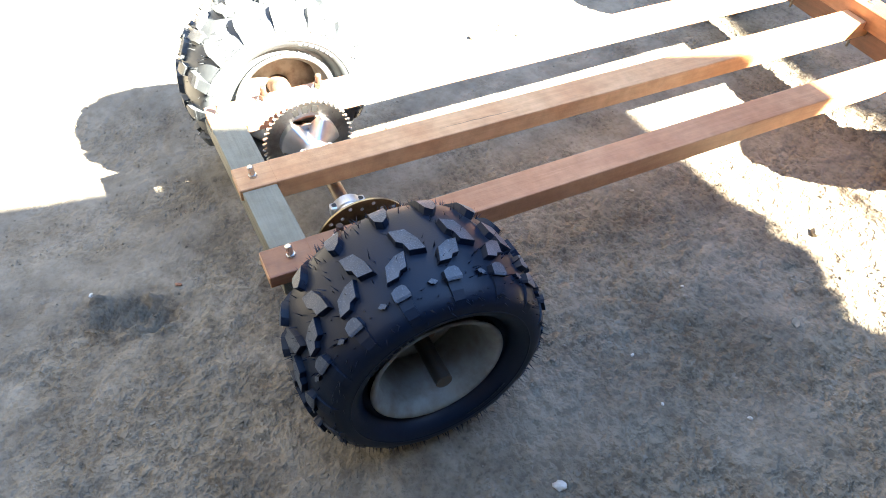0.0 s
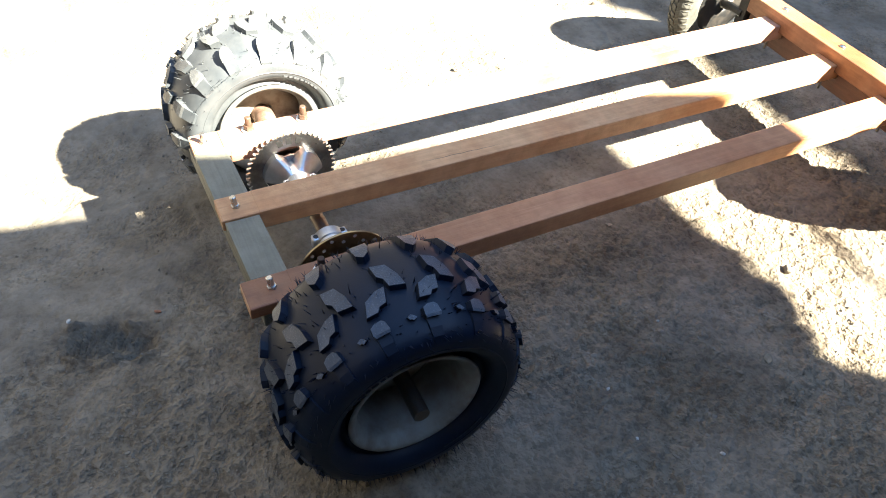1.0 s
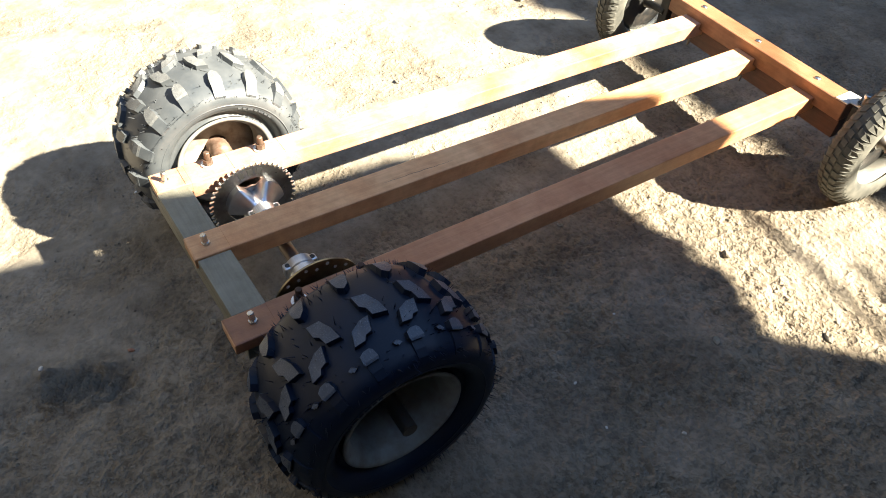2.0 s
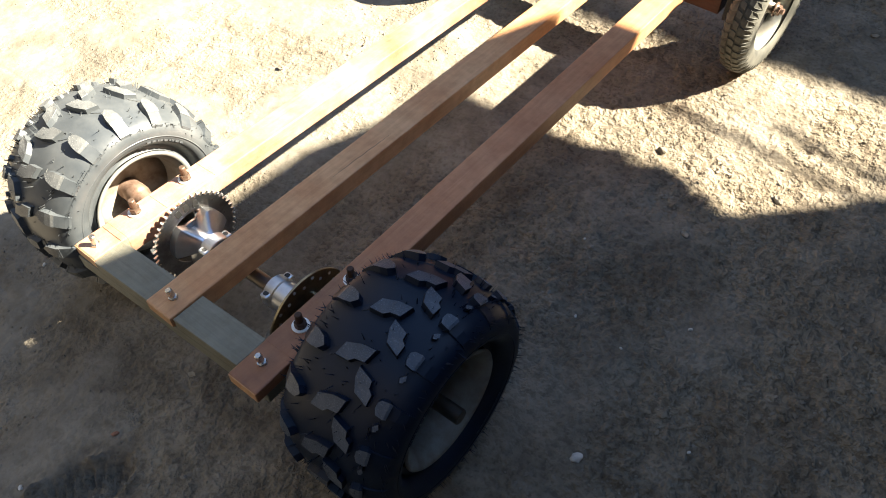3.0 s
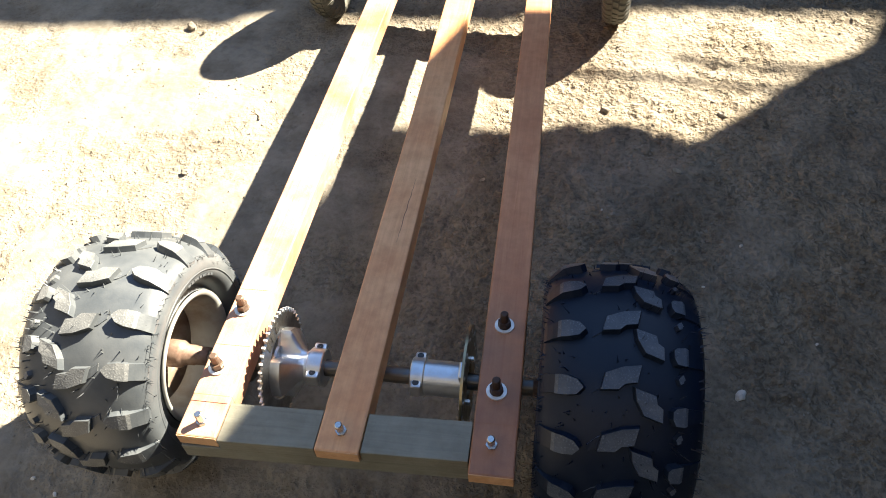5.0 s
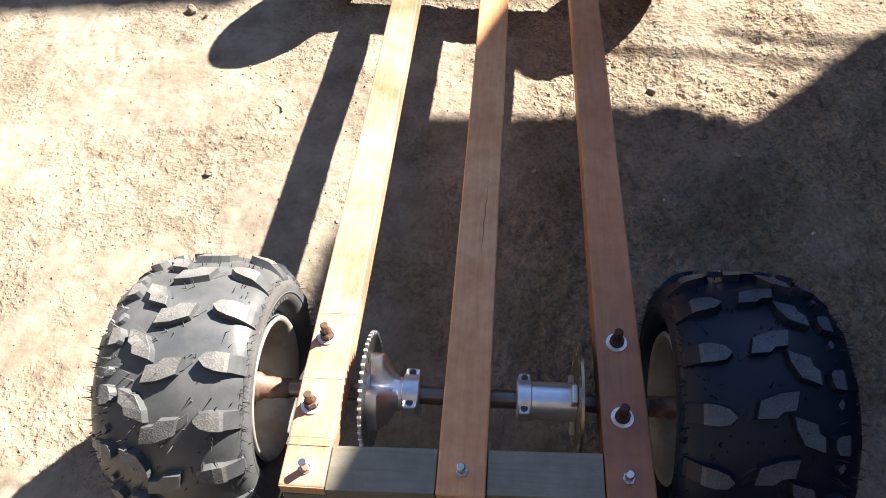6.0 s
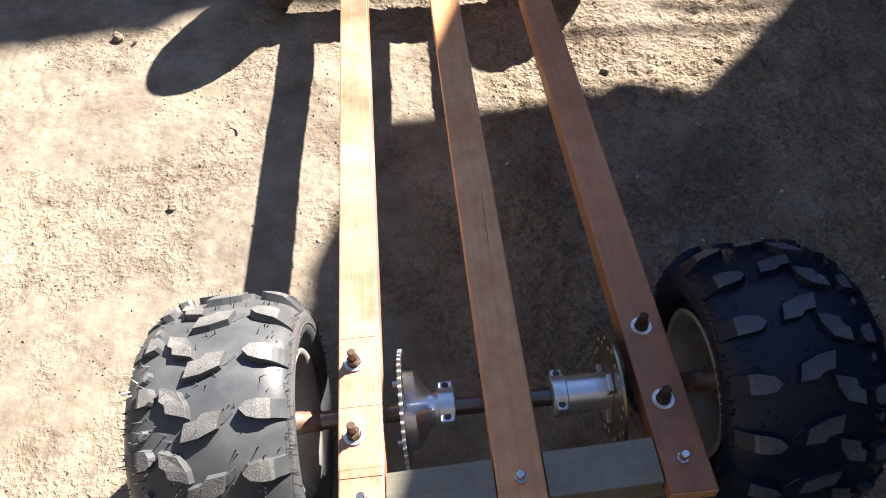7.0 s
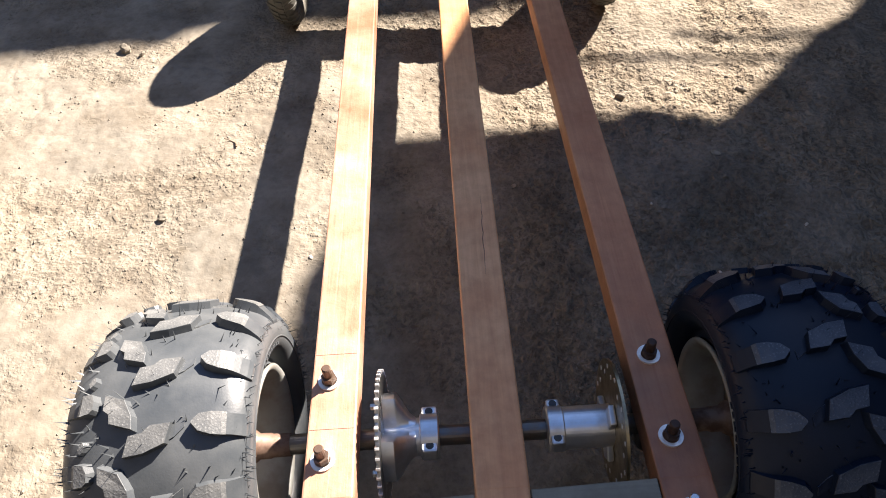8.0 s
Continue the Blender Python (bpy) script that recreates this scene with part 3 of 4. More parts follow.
def build_sprocket():
    x0, x1 = -0.1295, -0.1255
    bm = bmesh.new()
    teeth, r = 46, 0.083
    pts = []
    for i in range(teeth):
        for d, rr in ((-0.36, r - 0.0065), (-0.14, r), (0.14, r), (0.36, r - 0.0065)):
            a = math.tau * (i + d) / teeth
            pts.append((rr * math.cos(a), rr * math.sin(a)))
    inner = [(0.052 * math.cos(math.tau * i / len(pts)), 0.052 * math.sin(math.tau * i / len(pts))) for i in range(len(pts))]
    rings = [[bm.verts.new((x, y, z)) for y, z in loop] for x, loop in ((x0, inner), (x0, pts), (x1, pts), (x1, inner))]
    for k in range(4):
        a, b = rings[k], rings[(k + 1) % 4]
        for i in range(len(pts)):
            j = (i + 1) % len(pts)
            bm.faces.new((a[i], a[j], b[j], b[i]))
    for k in range(3):
        box(bm, x0 + 0.0002, x1 - 0.0002, -0.024, 0.024, 0.02, 0.062, 0.0005, pose(0, 0, 0, 62 + 120 * k))
    lathe(bm, [(x0, 0.0126), (x0, 0.034), (x1, 0.034), (x1, 0.0126)], 36, True, False)
    sprocket = part("sprocket", bm, GREY_STEEL, kart, "toothed steel drive sprocket", pose(0, AXLE_Y, AXLE_Z))
    for i in range(teeth):
        a = 360 * i / teeth
        bm = bmesh.new()
        box(bm, x0 - 0.0004, x1 + 0.0004, -0.0017, 0.0017, r - 0.0035, r + 0.0004, 0.0006)
        part("tooth_tip", bm, ZINC, sprocket, "", pose(0, 0, 0, a - 90))
    # cut-out maker's mark on the plate: plain dark bars
    for y, tilt in ((-0.017, 14), (0.0, 0), (0.017, -14)):
        bm = bmesh.new()
        box(bm, x1 - 0.0002, x1 + 0.0006, -0.005, 0.005, -0.0065, 0.0065, 0.0)
        part("cut_out", bm, GAP, sprocket, "", pose(0, y, 0.0655 - abs(y) * 0.15, tilt))
    for k in range(3):
        a = math.radians(60 + 120 * k)
        bm = bmesh.new()
        rod(bm, x0 - 0.010, x0 + 0.0005, 0.0042, 6, pose(0, 0.044 * math.cos(a), 0.044 * math.sin(a)))
        part("screw", bm, STEEL, sprocket)
    return sprocket


build_sprocket()


def build_disc():
    x0, x1, r0, r = 0.146, 0.1495, 0.026, 0.080
    bm = bmesh.new()
    lathe(bm, [(x0, r0), (x0, r), (x1, r), (x1, r0)], 72, True, False)
    disc = part("brake_disc", bm, BRASSY, kart, "thin bronzed brake disc with drilled holes", pose(0, AXLE_Y, AXLE_Z))
    # pale plugs stand in for light caught in the drilled holes
    for k in range(24):
        a = math.tau * k / 24
        rr = 0.064 + 0.008 * (k % 2)
        bm = bmesh.new()
        rod(bm, x0 - 0.0004, x1 + 0.0004, 0.0030, 10, pose(0, rr * math.cos(a), rr * math.sin(a)))
        part("hole_rim", bm, ZINC, disc)
    for k in range(3):
        a = math.radians(60 + 120 * k)
        bm = bmesh.new()
        rod(bm, 0.0, 0.006, 0.0045, 6, pose(0.1493, 0.034 * math.cos(a), 0.034 * math.sin(a)))
        part("screw", bm, STEEL, disc)


build_disc()

# ---- rear wheels: balloon tyres with tall knobs ----
CREST, HALF = 0.1725, 0.0965


def tyre_point(s, lift=0.0):
    """The carcass's outline: s from -1 (inner bead) to 1 (outer bead); gives x and radius."""
    a = s * 2.36
    x = HALF * math.copysign(abs(math.sin(a)) ** 0.86, a)
    r = 0.135 + (CREST - 0.135) * math.copysign(abs(math.cos(a)) ** 0.8, math.cos(a))
    n = Vector((math.sin(a) / 1.15, math.cos(a))).normalized()
    return x + lift * n.x, r + lift * n.y


def knob(points, at):
    """An outline in millimetres across and along the tread, set at a place across it."""
    return tuple((at + x / 231, y * 0.3) for x, y in points)


def leaf(along, across, turn):
    """A pointed six-sided knob, its long axis turned from straight ahead."""
    t = radians(turn)
    raw = ((0, along), (across * 0.95, along * 0.25), (across * 0.55, -along * 0.12), (across * 0.72, -along * 0.45), (-across * 0.1, -along), (-across, -along * 0.25), (-across * 0.62, along * 0.5))
    return tuple((x * math.cos(t) + y * math.sin(t), y * math.cos(t) - x * math.sin(t)) for x, y in raw)


LEAF_IN, LEAF_OUT = leaf(24, 13, 44), leaf(24.5, 12.5, -38)
KNOBS = (
    # the middle pair and the two shoulders: outline, height, turn round the wheel
    (knob(LEAF_IN, -0.012), 0.0092, 1.0, -0.13),
    (knob(LEAF_OUT, 0.100), 0.0092, 10.0, 0.0),
    (knob(leaf(7, 5, 15), 0.268), 0.0060, 22.0, 0.0),
)
PITCH = 16
# shoulder blocks running down the walls: across the tread, its two edges, share of the height
INNER_BLOCK = ((22, -3, -1, 1.0), (15, -11, 7, 1.0), (2, -13, 11, 1.0), (-10, -13, 12, 0.95), (-17, -13, 12, 0.80))
INNER_RIB = ((-15, -12.5, 11.5, 0.78), (-30, -12.5, 12, 0.50), (-46, -13, 13, 0.32), (-58, -13, 13.5, 0.24), (-66, -12, 13, 0.05))
OUTER_BLOCK = ((-12, -4, 5, 1.0), (-8, -12, 9, 1.0), (4, -13, 11, 1.0), (9, -12, 10, 0.85))
OUTER_RIB = ((6, -11, 9, 0.40), (28, -10.5, 8.5, 0.34), (50, -9.5, 8, 0.28), (72, -8, 7, 0.05))


def block_mesh(rows, at, height):
    bm = bmesh.new()
    rings = []
    for across, a, b, share in rows:
        ring = []
        for lift, y in ((-0.003, a * 1.12), (height * share, a), (height * share, b), (-0.003, b * 1.12)):
            x, rr = tyre_point(at + across / 231, lift)
            t = radians(y * 0.3)
            ring.append(bm.verts.new((x, rr * math.sin(t), rr * math.cos(t))))
        rings.append(ring)
    for p, q in zip(rings, rings[1:]):
        for i in range(3):
            bm.faces.new((p[i], p[i + 1], q[i + 1], q[i])).material_index = int(i != 1)
    bm.faces.new(rings[0]).material_index = 1
    bm.faces.new(rings[-1]).material_index = 1
    bmesh.ops.recalc_face_normals(bm, faces=bm.faces[:])
    return bm



def knob_mesh(outline, height, tail=0.0):
    bm = bmesh.new()
    mid_s = sum(p[0] for p in outline) / len(outline)
    mid_a = sum(p[1] for p in outline) / len(outline)
    rings = []
    for lift, shrink in ((-0.004, 1.14), (0.0005, 1.10), (height - 0.0005, 1.0), (height, 0.97)):
        ring = []
        for s, a in outline:
            q = mid_s + (s - mid_s) * shrink
            x, r = tyre_point(q, lift * min(1.0, max(0.12, 1 - (abs(q) - 0.38) / 0.18)) if lift > 0.001 else lift)
            t = radians(mid_a + (a - mid_a) * shrink)
            ring.append(bm.verts.new((x, r * math.sin(t), r * math.cos(t))))
        rings.append(ring)
    k = len(outline)
    for a, b in zip(rings, rings[1:]):
        for i in range(k):
            bm.faces.new((a[i], a[(i + 1) % k], b[(i + 1) % k], b[i]))
    for f in bm.faces:
        f.material_index = 1
    bm.faces.new(rings[-1])
    if tail:
        # a low rib trailing from the knob over the shoulder
        low = []
        for lift in (-0.003, 0.0014):
            ring = []
            for t, half in ((0.0, 2.3), (0.35, 2.2), (0.7, 2.0), (1.0, 1.6)):
                s = mid_s + tail * t
                for a in (half, -half):
                    x, r = tyre_point(s, lift)
                    w = radians(mid_a + a * (1.15 if lift < 0 else 1.0) - 5.0 * t * t)
                    ring.append(bm.verts.new((x, r * math.sin(w), r * math.cos(w))))
            low.append(ring)
        for i in range(3):
            a, b, c, d = 2 * i, 2 * i + 1, 2 * i + 3, 2 * i + 2
            bm.faces.new([low[1][q] for q in (a, b, c, d)]).material_index = 1
            bm.faces.new((low[0][a], low[1][a], low[1][d], low[0][d]))
            bm.faces.new((low[0][b], low[0][c], low[1][c], low[1][b]))
        bm.faces.new((low[0][6], low[1][6], low[1][7], low[0][7]))
    bmesh.ops.recalc_face_normals(bm, faces=bm.faces[:])
    return bm


def build_hairs(wheel, mat):
    """Rubber hairs left by the mould."""
    bm = bmesh.new()
    rnd = random.Random(5)
    for i in range(850):
        s, long = rnd.choice((
            (rnd.uniform(-0.22, 0.25), rnd.uniform(0.003, 0.008)),
            (rnd.uniform(0.26, 0.62), rnd.uniform(0.003, 0.010)),
            (rnd.uniform(0.44, 0.52), rnd.uniform(0.008, 0.015)),
            (rnd.uniform(-0.62, -0.30), rnd.uniform(0.003, 0.009)),
            (rnd.uniform(-0.54, -0.48), rnd.uniform(0.007, 0.013)),
            (rnd.choice((-0.012, 0.100)) + rnd.uniform(-0.05, 0.05), rnd.uniform(0.013, 0.018)),
            (rnd.choice((-0.26, 0.262)) + rnd.uniform(-0.05, 0.05), rnd.uniform(0.012, 0.017)),
        ))
        a = rnd.uniform(0, math.tau)
        foot, tip = (tyre_point(s, q) for q in (0.0, long))
        da = rnd.uniform(-0.03, 0.03)
        dx = rnd.uniform(-0.003, 0.003)
        base = [Vector((foot[0] + 0.0011 * math.cos(q), 0, foot[1])) + Vector((0, 0.0011 * math.sin(q), 0)) for q in (0, 2.1, 4.2)]
        turn, bend = Matrix.Rotation(-a, 3, "X"), Matrix.Rotation(-a - da, 3, "X")
        vs = [bm.verts.new(turn @ v) for v in base]
        t = bm.verts.new(bend @ Vector((tip[0] + dx, 0, tip[1])))
        for j in range(3):
            bm.faces.new((vs[j], vs[(j + 1) % 3], t))
    tagged(part("rubber_hairs", bm, mat, wheel), "short mould hairs on the tread", kind="stuff")


def build_rear_wheel(x, flip, spin, carcass, lugs, label):
    # rim: deep barrel with rolled lips and an inner plate
    bm = bmesh.new()
    lip, face = 0.083, 0.079  # the inner edge and the deeper set outer edge
    outer = [(-lip, 0.090), (-lip - 0.004, 0.096), (-lip - 0.001, 0.099), (-lip + 0.004, 0.095), (-lip + 0.012, 0.084), (-0.03, 0.078), (0.03, 0.078), (face - 0.012, 0.084), (face - 0.004, 0.095), (face + 0.001, 0.099), (face + 0.004, 0.096), (face, 0.090)]
    inner = [(face - 0.012, 0.081), (0.03, 0.0755), (-0.03, 0.0755), (-lip + 0.012, 0.081)]
    lathe(bm, outer + inner, 56, True, True)
    lathe(bm, [(-0.012, 0.076), (-0.006, 0.060), (-0.006, 0.013), (-0.002, 0.013), (-0.002, 0.060), (-0.008, 0.076)], 56, True, True)
    m = pose(x, AXLE_Y, AXLE_Z, spin, 0, 0) if not flip else pose(x, AXLE_Y, AXLE_Z, 0, 0, 180) @ pose(0, 0, 0, spin)
    wheel = part("rear_wheel", bm, RIM_PAINT, kart, "rear wheel with dull grey deep-dished rim", m)
    # hub pipe and its flange
    bm = bmesh.new()
    lathe(bm, [(-0.104, 0.0126), (-0.104, 0.0138), (-0.082, 0.0140), (-0.080, 0.0152), (-0.066, 0.0154), (-0.064, 0.0175), (-0.061, 0.0195), (-0.058, 0.0207), (-0.040, 0.0210), (-0.037, 0.0200), (-0.014, 0.0215), (-0.012, 0.040), (-0.0065, 0.042), (-0.0065, 0.0126)], 32, True, True)
    part("hub", bm, RUST, wheel, "rusty steel hub")
    for k in range(4):
        a = math.radians(45 + 90 * k)
        bm2 = bmesh.new()
        rod(bm2, -0.018, 0.006, 0.006, 6, pose(0, 0.033 * math.cos(a), 0.033 * math.sin(a)))
        part("wheel_nut", bm2, RUST, wheel)
    bm = bmesh.new()
    steps = 56
    shape = [tyre_point(-1 + 2 * i / steps) for i in range(steps + 1)]
    shape = [(0.070, 0.0985)] + shape[::-1] + [(-0.080, 0.0985)]
    shape = [p for p in shape if p[1] > 0.0975]
    lathe(bm, shape, 112, False, True)
    part("tyre", bm, carcass, wheel, label)
    for outline, height, phase, tail in KNOBS:
        me = None
        for k in range(PITCH):
            turn = pose(0, 0, 0, phase + 360 / PITCH * k)
            if me is None:
                me = part("tread_knob", knob_mesh(outline, height, tail), lugs, wheel, "", turn).data
                me.materials.append(carcass)
            else:
                placed("tread_knob", me, wheel, "", turn)
    for name, rows, at, height, phase, mat in (("shoulder_block", INNER_BLOCK, -0.262, 0.0110, 5.0, lugs), ("shoulder_rib", INNER_RIB, -0.262, 0.0110, 5.0, carcass), ("shoulder_block", OUTER_BLOCK, 0.262, 0.0100, 13.0, lugs), ("shoulder_rib", OUTER_RIB, 0.262, 0.0090, 13.0, carcass)):
        me = None
        for k in range(PITCH):
            turn = pose(0, 0, 0, phase + 360 / PITCH * k)
            if me is None:
                me = part(name, block_mesh(rows, at, height), mat, wheel, "", turn).data
                me.materials.append(carcass)
            else:
                placed(name, me, wheel, "", turn)
    # moulded ring and raised marks on the walls
    for side in (-1, 1):
        bm = bmesh.new()
        lathe(bm, [tyre_point(side * q, h) for q, h in ((0.675, -0.001), (0.68, 0.0008), (0.692, 0.0008), (0.697, -0.001))], 96, False, True)
        part("moulded_ring", bm, carcass, wheel)
        for start in (20, 200):
            for k in range(9):
                bm = bmesh.new()
                x, rr = tyre_point(side * 0.745, 0.0)
                q = tyre_point(side * 0.78, 0.0)
                box(bm, x - 0.0005, x + 0.0005, -0.0035, 0.0035, min(rr, q[1]), max(rr, q[1]))
                part("raised_mark", bm, carcass, wheel, "", pose(0, 0, 0, start + 3.6 * k + (k % 3)))
    bm = bmesh.new()
    lathe(bm, [(-0.022, 0.013), (-0.022, 0.058), (-0.032, 0.0752), (-0.028, 0.0752), (-0.018, 0.058), (-0.018, 0.013)], 48, True, True)
    part("back_plate", bm, RUSTY_CREAM, wheel, "rust-stained pale dished plate inside the rim")
    build_hairs(wheel, carcass)
    return wheel


build_rear_wheel(0.3435, False, 2.2, SHADED_RUBBER, SHADED_LUG, "black balloon tyre")
build_rear_wheel(-0.3435, True, -2.3, SUNLIT_RUBBER, SUNLIT_LUG, "black balloon tyre, coloured paler for the sun on it")


# ---- front wheels: narrow road tyres on steel rims, steering knuckles ----
def build_front_wheel(x, y, z, turn, lean, side):
    R0, W = 0.153, 0.0335
    wheel_at = pose(x, y, z, 0, lean, turn)
    bm = bmesh.new()
    lathe(bm, [(-0.022, 0.094), (-0.026, 0.101), (-0.022, 0.103), (-0.016, 0.094), (0.016, 0.094), (0.022, 0.103), (0.026, 0.101), (0.022, 0.094), (0.014, 0.088), (-0.014, 0.088)], 56, True, True)
    wheel = part("front_wheel", bm, RIM_STEEL, kart, "small front wheel with pale steel rim", wheel_at)
    # the plate's black stands in for the shade inside the rim
    bm = bmesh.new()
    lathe(bm, [(-0.010, 0.0885), (-0.014, 0.070), (-0.018, 0.040), (-0.018, 0.017), (-0.021, 0.017), (-0.021, 0.042), (-0.017, 0.072), (-0.0135, 0.0885)], 56, True, True)
    part("wheel_plate", bm, BLACK, wheel, "dished wheel plate, blackened for the shade inside the rim")
    bm = bmesh.new()
    lathe(bm, [(-0.040, 0.0001), (-0.040, 0.014), (-0.010, 0.020), (0.004, 0.020), (0.008, 0.013), (0.028, 0.011), (0.028, 0.0001)], 28, False, True)
    part("hub", bm, DARK_STEEL, wheel)
    bm = bmesh.new()
    rod(bm, 0.024, 0.034, 0.0115, 6)
    rod(bm, 0.033, 0.042, 0.0065, 12)
    lathe(bm, [(0.0215, 0.008), (0.0215, 0.016), (0.0242, 0.016), (0.0242, 0.008)], 24, True, False)
    part("spindle_nut", bm, RUST, wheel, "rusty spindle nut")
    bm = bmesh.new()
    shape = []
    for i in range(25):
        a = radians(-128 + 256 * i / 24)
        shape.append((W * math.copysign(abs(math.sin(a)) ** 0.8, a), 0.118 + (R0 - 0.118) * math.copysign(abs(math.cos(a)) ** 0.75, math.cos(a))))
    lathe(bm, shape, 80, False, True)
    part("tyre", bm, ROAD_RUBBER, wheel, "dusty narrow road tyre")
    for row, s in enumerate((-1, 0, 1)):
        me = None
        n = 46
        for k in range(n):
            spin = pose(0, 0, 0, 360 / n * (k + (0.5 if row % 2 else 0)))
            if me is None:
                bm = bmesh.new()
                pts = ((0.009, -1.6), (0.019, -3.4), (0.028, -3.6), (0.0320, -3.0), (0.0320, 1.2), (0.028, 1.0), (0.020, 1.6), (0.009, 3.2)) if s else ((-0.006, -1.8), (0.006, -3.2), (0.006, 1.6), (-0.006, 3.0))
                rings = []
                for lift in (-0.004, 0.0028):
                    ring = []
                    for px, pa in pts:
                        q = abs(px) / W
                        r = 0.118 + (R0 - 0.118) * max(0.0, 1 - q ** 2.6) ** 0.45 + lift
                        ring.append(bm.verts.new(((s or 1) * px + (math.copysign(lift, s) * q * 0.6 if s else 0), r * math.sin(radians(pa)), r * math.cos(radians(pa)))))
                    rings.append(ring)
                c = len(pts)
                for i in range(c):
                    bm.faces.new((rings[0][i], rings[0][(i + 1) % c], rings[1][(i + 1) % c], rings[1][i]))
                bm.faces.new(rings[1])
                bmesh.ops.recalc_face_normals(bm, faces=bm.faces[:])
                me = part("tread_block", bm, ROAD_RUBBER, wheel, "", spin).data
            else:
                placed("tread_block", me, wheel, "", spin)
    return wheel


RIM_STEEL = metal("pale_rim_steel", (0.34, 0.35, 0.32), 0.45, (0.25, 0.22, 0.18), 0.7, 0.6, 30.0)
build_front_wheel(0.378, 1.392, 0.264, -5, 0, 1)
build_front_wheel(-0.386, 1.421, 0.249, 180, 0, -1)


def build_knuckle(x, s):
    y = FRONT_Y + 0.028 - SKEW * (x - 0.0055)
    t = FRONT_TOP
    bm = bmesh.new()
    box(bm, min(x, x - s * 0.030), max(x, x - s * 0.030), y - 0.026, y + 0.026, t, t + 0.004, 0.001)
    box(bm, min(x - s * 0.002, x + s * 0.036), max(x - s * 0.002, x + s * 0.036), y - 0.014, y + 0.014, t, t + 0.004, 0.001)
    part("steering_bracket", bm, ZINC, kart, "pale steel strap over the crossbar's end")
    bm = bmesh.new()
    rod(bm, -0.085, t + 0.024 - TOP, 0.0065, 16, pose(x + s * 0.022, y, TOP) @ UP, 0.001)
    pin = part("kingpin", bm, DARK_STEEL, kart, "dark steel kingpin bolt")
    bm = bmesh.new()
    lathe(bm, [(0.0, 0.0068), (0.0, 0.015), (0.003, 0.015), (0.003, 0.0068)], 24, True, False, pose(x + s * 0.022, y, t + 0.0045) @ UP)
    part("washer", bm, STEEL, pin)
    bm = bmesh.new()
    lathe(bm, [(0.0, 0.0001), (0.0, 0.0085), (0.006, 0.0085), (0.008, 0.006), (0.008, 0.0001)], 16, False, False, pose(x + s * 0.022, y, t + 0.0235) @ UP)
    part("bolt_head", bm, STEEL, pin)
    bm = bmesh.new()
    box(bm, min(x + s * 0.008, x + s * 0.036), max(x + s * 0.008, x + s * 0.036), y - 0.016, y + 0.016, BAR_LOW - 0.03, t - 0.001, 0.003)
    rod(bm, min(x + s * 0.02, x + s * 0.09), max(x + s * 0.02, x + s * 0.09), 0.010, 16, pose(0, y - 0.012, 0.252))
    part("steering_knuckle", bm, BLACK, kart, "black steering knuckle and stub axle")


build_knuckle(0.288, 1)
build_knuckle(-0.272, -1)

# bolt heads on the front crossbar and tie screws under the beams
for x in (-0.180, 0.006, 0.186):
    bm = bmesh.new()
    lathe(bm, [(0.0, 0.0001), (0.0, 0.0085), (0.003, 0.0065), (0.0042, 0.0001)], 20, False, True, UP)
    part("bolt_head", bm, STEEL, kart, "", pose(x, FRONT_Y + 0.030 - SKEW * (x - 0.0055), FRONT_TOP - 0.0005))

for x in (-0.145, 0.040, 0.216):
    bm = bmesh.new()
    rod(bm, -0.022, 0.0, 0.003, 8, pose(x - 0.012, FRONT_Y - 0.02 - SKEW * (x - 0.0055), LOW + 0.001) @ UP)
    part("nail_point", bm, DARK_STEEL, kart)


# ---- small things lying on the dirt ----
CHIP = metal("pale_stone", (0.62, 0.60, 0.55), 0.8, (0.45, 0.42, 0.37), 0.7, 0.0, 90.0)
DRY_LEAF = metal("dry_leaf", (0.55, 0.50, 0.40), 0.75, (0.38, 0.30, 0.2), 0.7, 0.0, 60.0)
TERRA = metal("red_chip", (0.36, 0.17, 0.10), 0.85, (0.25, 0.12, 0.08), 0.7, 0.0, 90.0)
TWIG = metal("dry_twig", (0.20, 0.15, 0.10), 0.85, (0.12, 0.09, 0.06), 0.7, 0.0, 90.0)


def resting(x, y):
    return float(ground_height(np.array([x]), np.array([y]))[0])


def lump(name, x, y, size, mat, label, category, group, flat, seed):
    """An uneven broken piece, half sunk into the dirt."""
    rnd = random.Random(seed)
    bm = bmesh.new()
    bmesh.ops.create_icosphere(bm, subdivisions=2, radius=1.0)
    for v in bm.verts:
        k = rnd.uniform(0.72, 1.12)
        v.co = Vector((v.co.x * size * k * 1.2, v.co.y * size * k * 0.8, v.co.z * size * flat * k))
    ob = part(name, bm, mat, None, "", pose(x, y, resting(x, y) + size * flat * 0.45, rnd.uniform(-12, 12), rnd.uniform(-12, 12), rnd.uniform(0, 360)))
    tagged(ob, label, category, group)


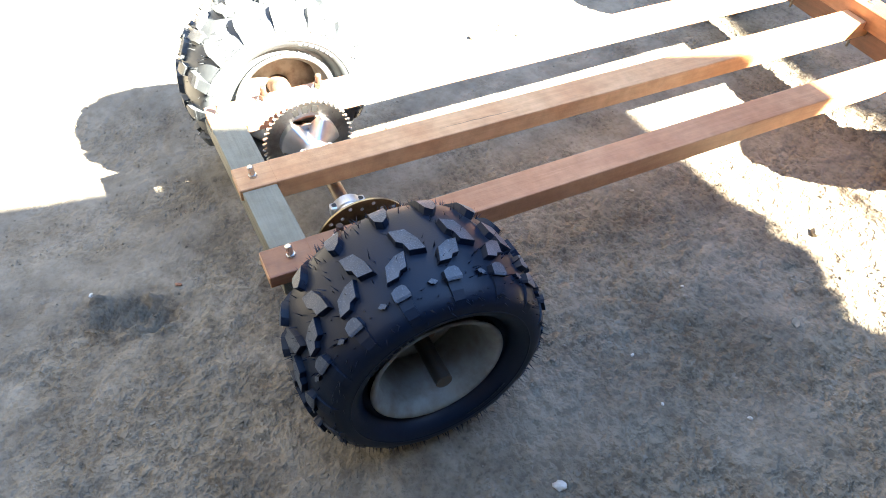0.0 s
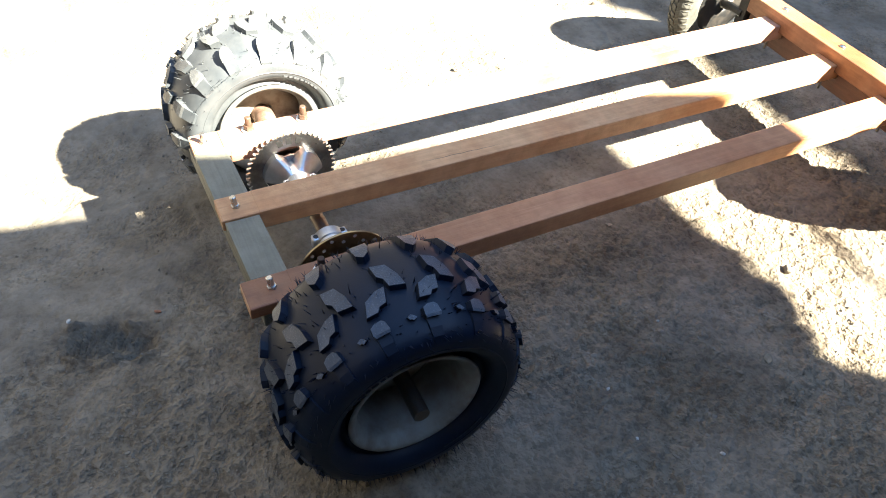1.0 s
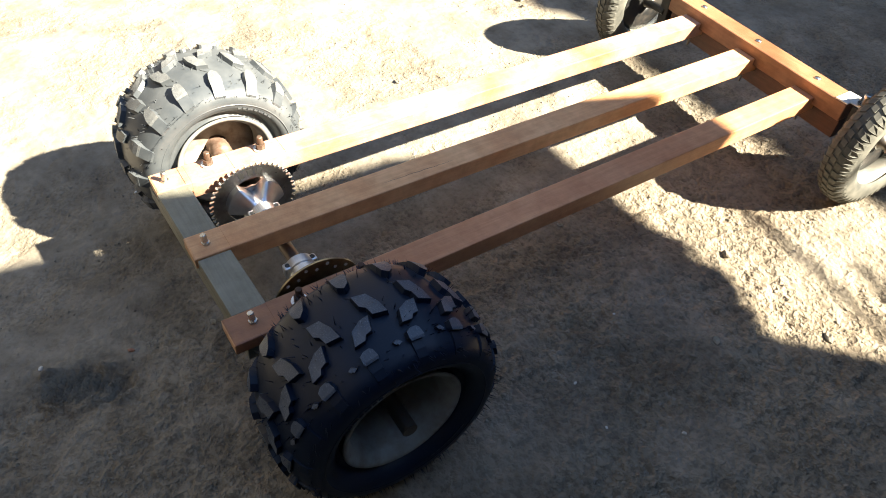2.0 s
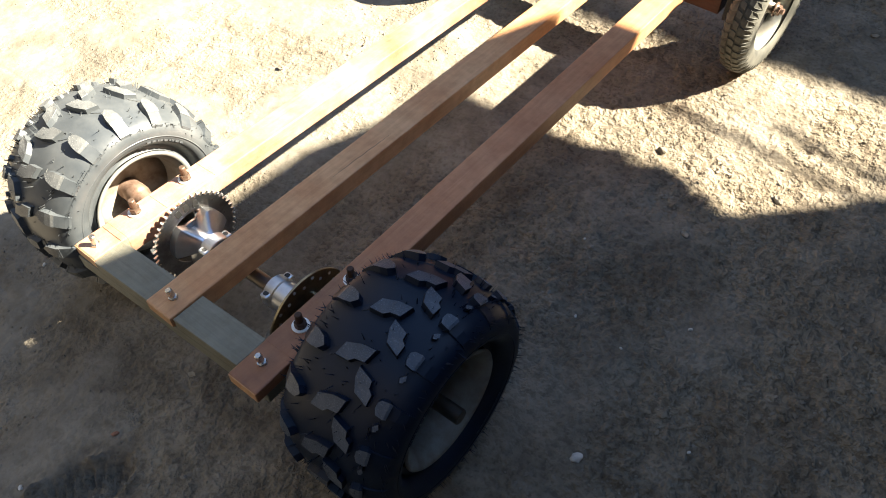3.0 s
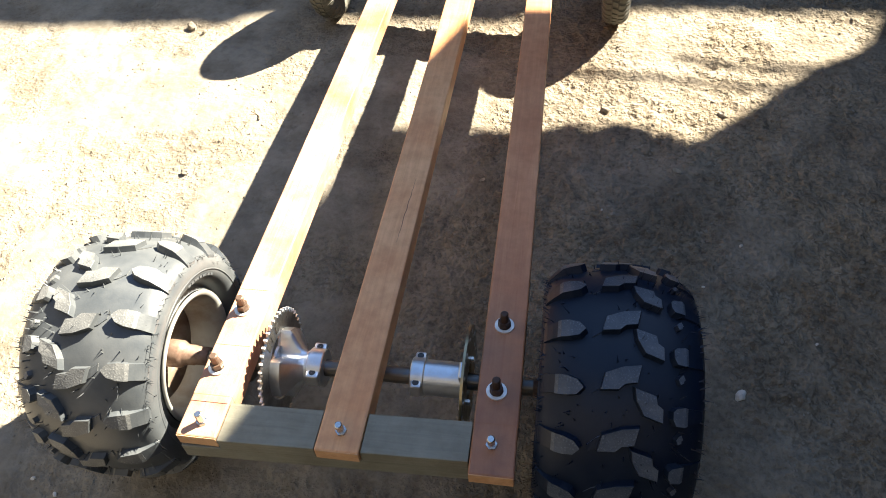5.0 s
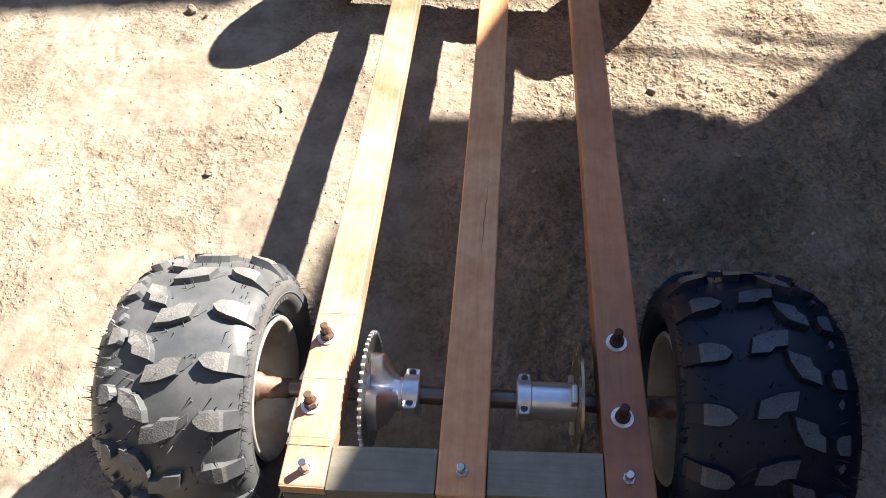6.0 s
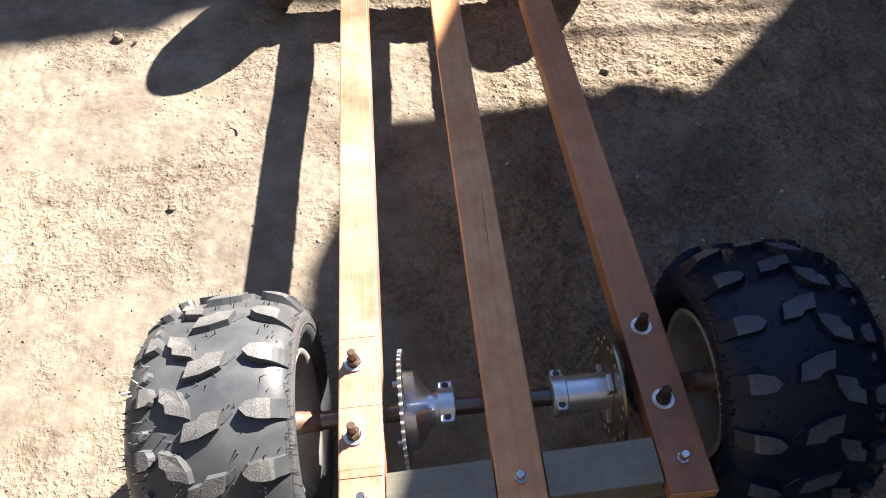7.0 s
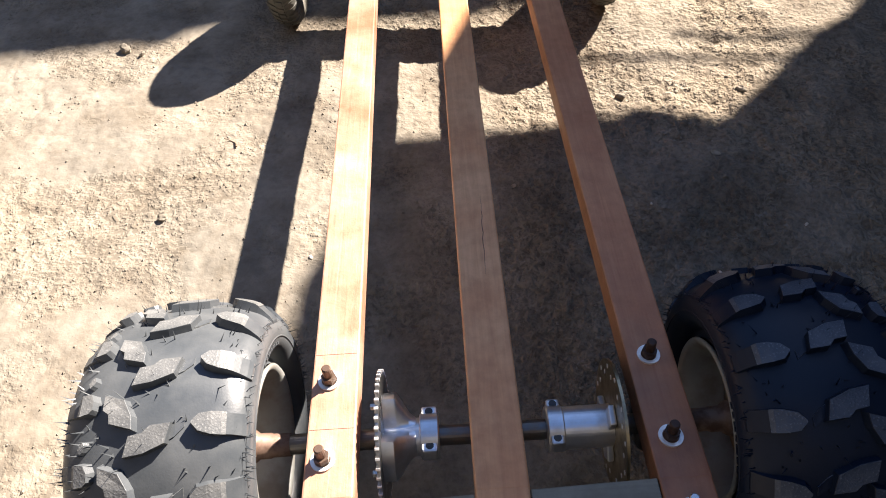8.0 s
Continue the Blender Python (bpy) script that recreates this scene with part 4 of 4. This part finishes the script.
def build_leaf(x, y, size, seed):
    rnd = random.Random(seed)
    bm = bmesh.new()
    rows = []
    for i in range(7):
        t = i / 6
        w = size * 0.34 * math.sin(math.pi * (0.06 + 0.9 * t)) ** 0.8
        rows.append([bm.verts.new((size * (t - 0.5), q * w, size * (0.10 * (2 * t - 1) ** 2 + 0.16 * q * q * t) + rnd.uniform(-1, 1) * size * 0.02)) for q in (-1, -0.5, 0, 0.5, 1)])
    for a, b in zip(rows, rows[1:]):
        for j in range(4):
            bm.faces.new((a[j], a[j + 1], b[j + 1], b[j])).smooth = True
    out = bmesh.ops.solidify(bm, geom=bm.faces[:], thickness=0.0006)
    ob = part("dry_leaf", bm, DRY_LEAF, None, "", pose(x, y, resting(x, y) + 0.0015, rnd.uniform(-8, 8), rnd.uniform(-8, 8), rnd.uniform(0, 360)))
    tagged(ob, "curled pale dry leaf lying on the dirt", "leaf", "dry leaves on the ground")


for i, (x, y, size) in enumerate(((0.486, 0.825, 0.020), (0.558, 1.695, 0.022), (0.789, 1.545, 0.022), (0.966, 0.532, 0.016), (-0.055, 0.024, 0.016), (0.083, 0.764, 0.014))):
    build_leaf(x, y, size, 40 + i)
for i, (x, y, size) in enumerate(((0.566, 0.305, 0.0100), (0.597, 0.63, 0.004), (-0.297, 0.616, 0.0045), (0.945, 0.512, 0.005), (0.419, 0.535, 0.0035), (-0.11, -0.28, 0.005), (0.70, 0.42, 0.003), (0.52, 0.52, 0.003), (0.335, 0.70, 0.003), (-0.57, 0.02, 0.0045), (-0.52, 0.00, 0.0045))):
    lump("stone_chip", x, y, size, CHIP, "small pale stone chip lying on the dirt", "stone chip", "stone chips on the ground", 0.7, 60 + i)
lump("pottery_chip", -0.065, -0.129, 0.006, TERRA, "small reddish chip lying on the dirt", "chip", "", 0.5, 80)
for i, (x, y, size) in enumerate(((-0.827, 1.323, 0.016), (0.335, 1.015, 0.010), (0.594, 1.02, 0.011), (-0.78, 1.30, 0.008), (-0.60, 0.74, 0.010))):
    lump("dirt_clod", x, y, size, SOIL, "hard brown clod of dry earth", "clod", "clods on the ground", 0.75, 90 + i)


def build_twig(x, y, turn, mat, label, bend=0.05, sweep=1.76, thick=0.0016):
    bm = bmesh.new()
    spine = [Vector((bend * math.cos(a), bend * math.sin(a) * 0.7, 0.002 * math.sin(5 * a))) for a in (0.1 + sweep / 11 * i for i in range(12))]
    rings = []
    for i, p in enumerate(spine):
        rr = thick * (1 - 0.05 * i)
        out = Vector((p.x, p.y, 0)).normalized()
        rings.append([bm.verts.new(p + out * rr * math.cos(q) + Vector((0, 0, rr * math.sin(q)))) for q in (math.tau * j / 6 for j in range(6))])
    for a, b in zip(rings, rings[1:]):
        for j in range(6):
            bm.faces.new((a[j], a[(j + 1) % 6], b[(j + 1) % 6], b[j])).smooth = True
    bm.faces.new(rings[0])
    bm.faces.new(rings[-1])
    tagged(part("twig", bm, mat, None, "", pose(x, y, resting(x, y) + 0.003, 0, 0, turn)), label, "twig", "twigs on the ground")


build_twig(-0.520, 0.932, -8, TWIG, "short curved dry twig lying on the dirt", 0.036, 1.4, 0.0022)
build_twig(0.88, 1.42, 10, DRY_LEAF, "short pale dry stalk lying on the dirt")
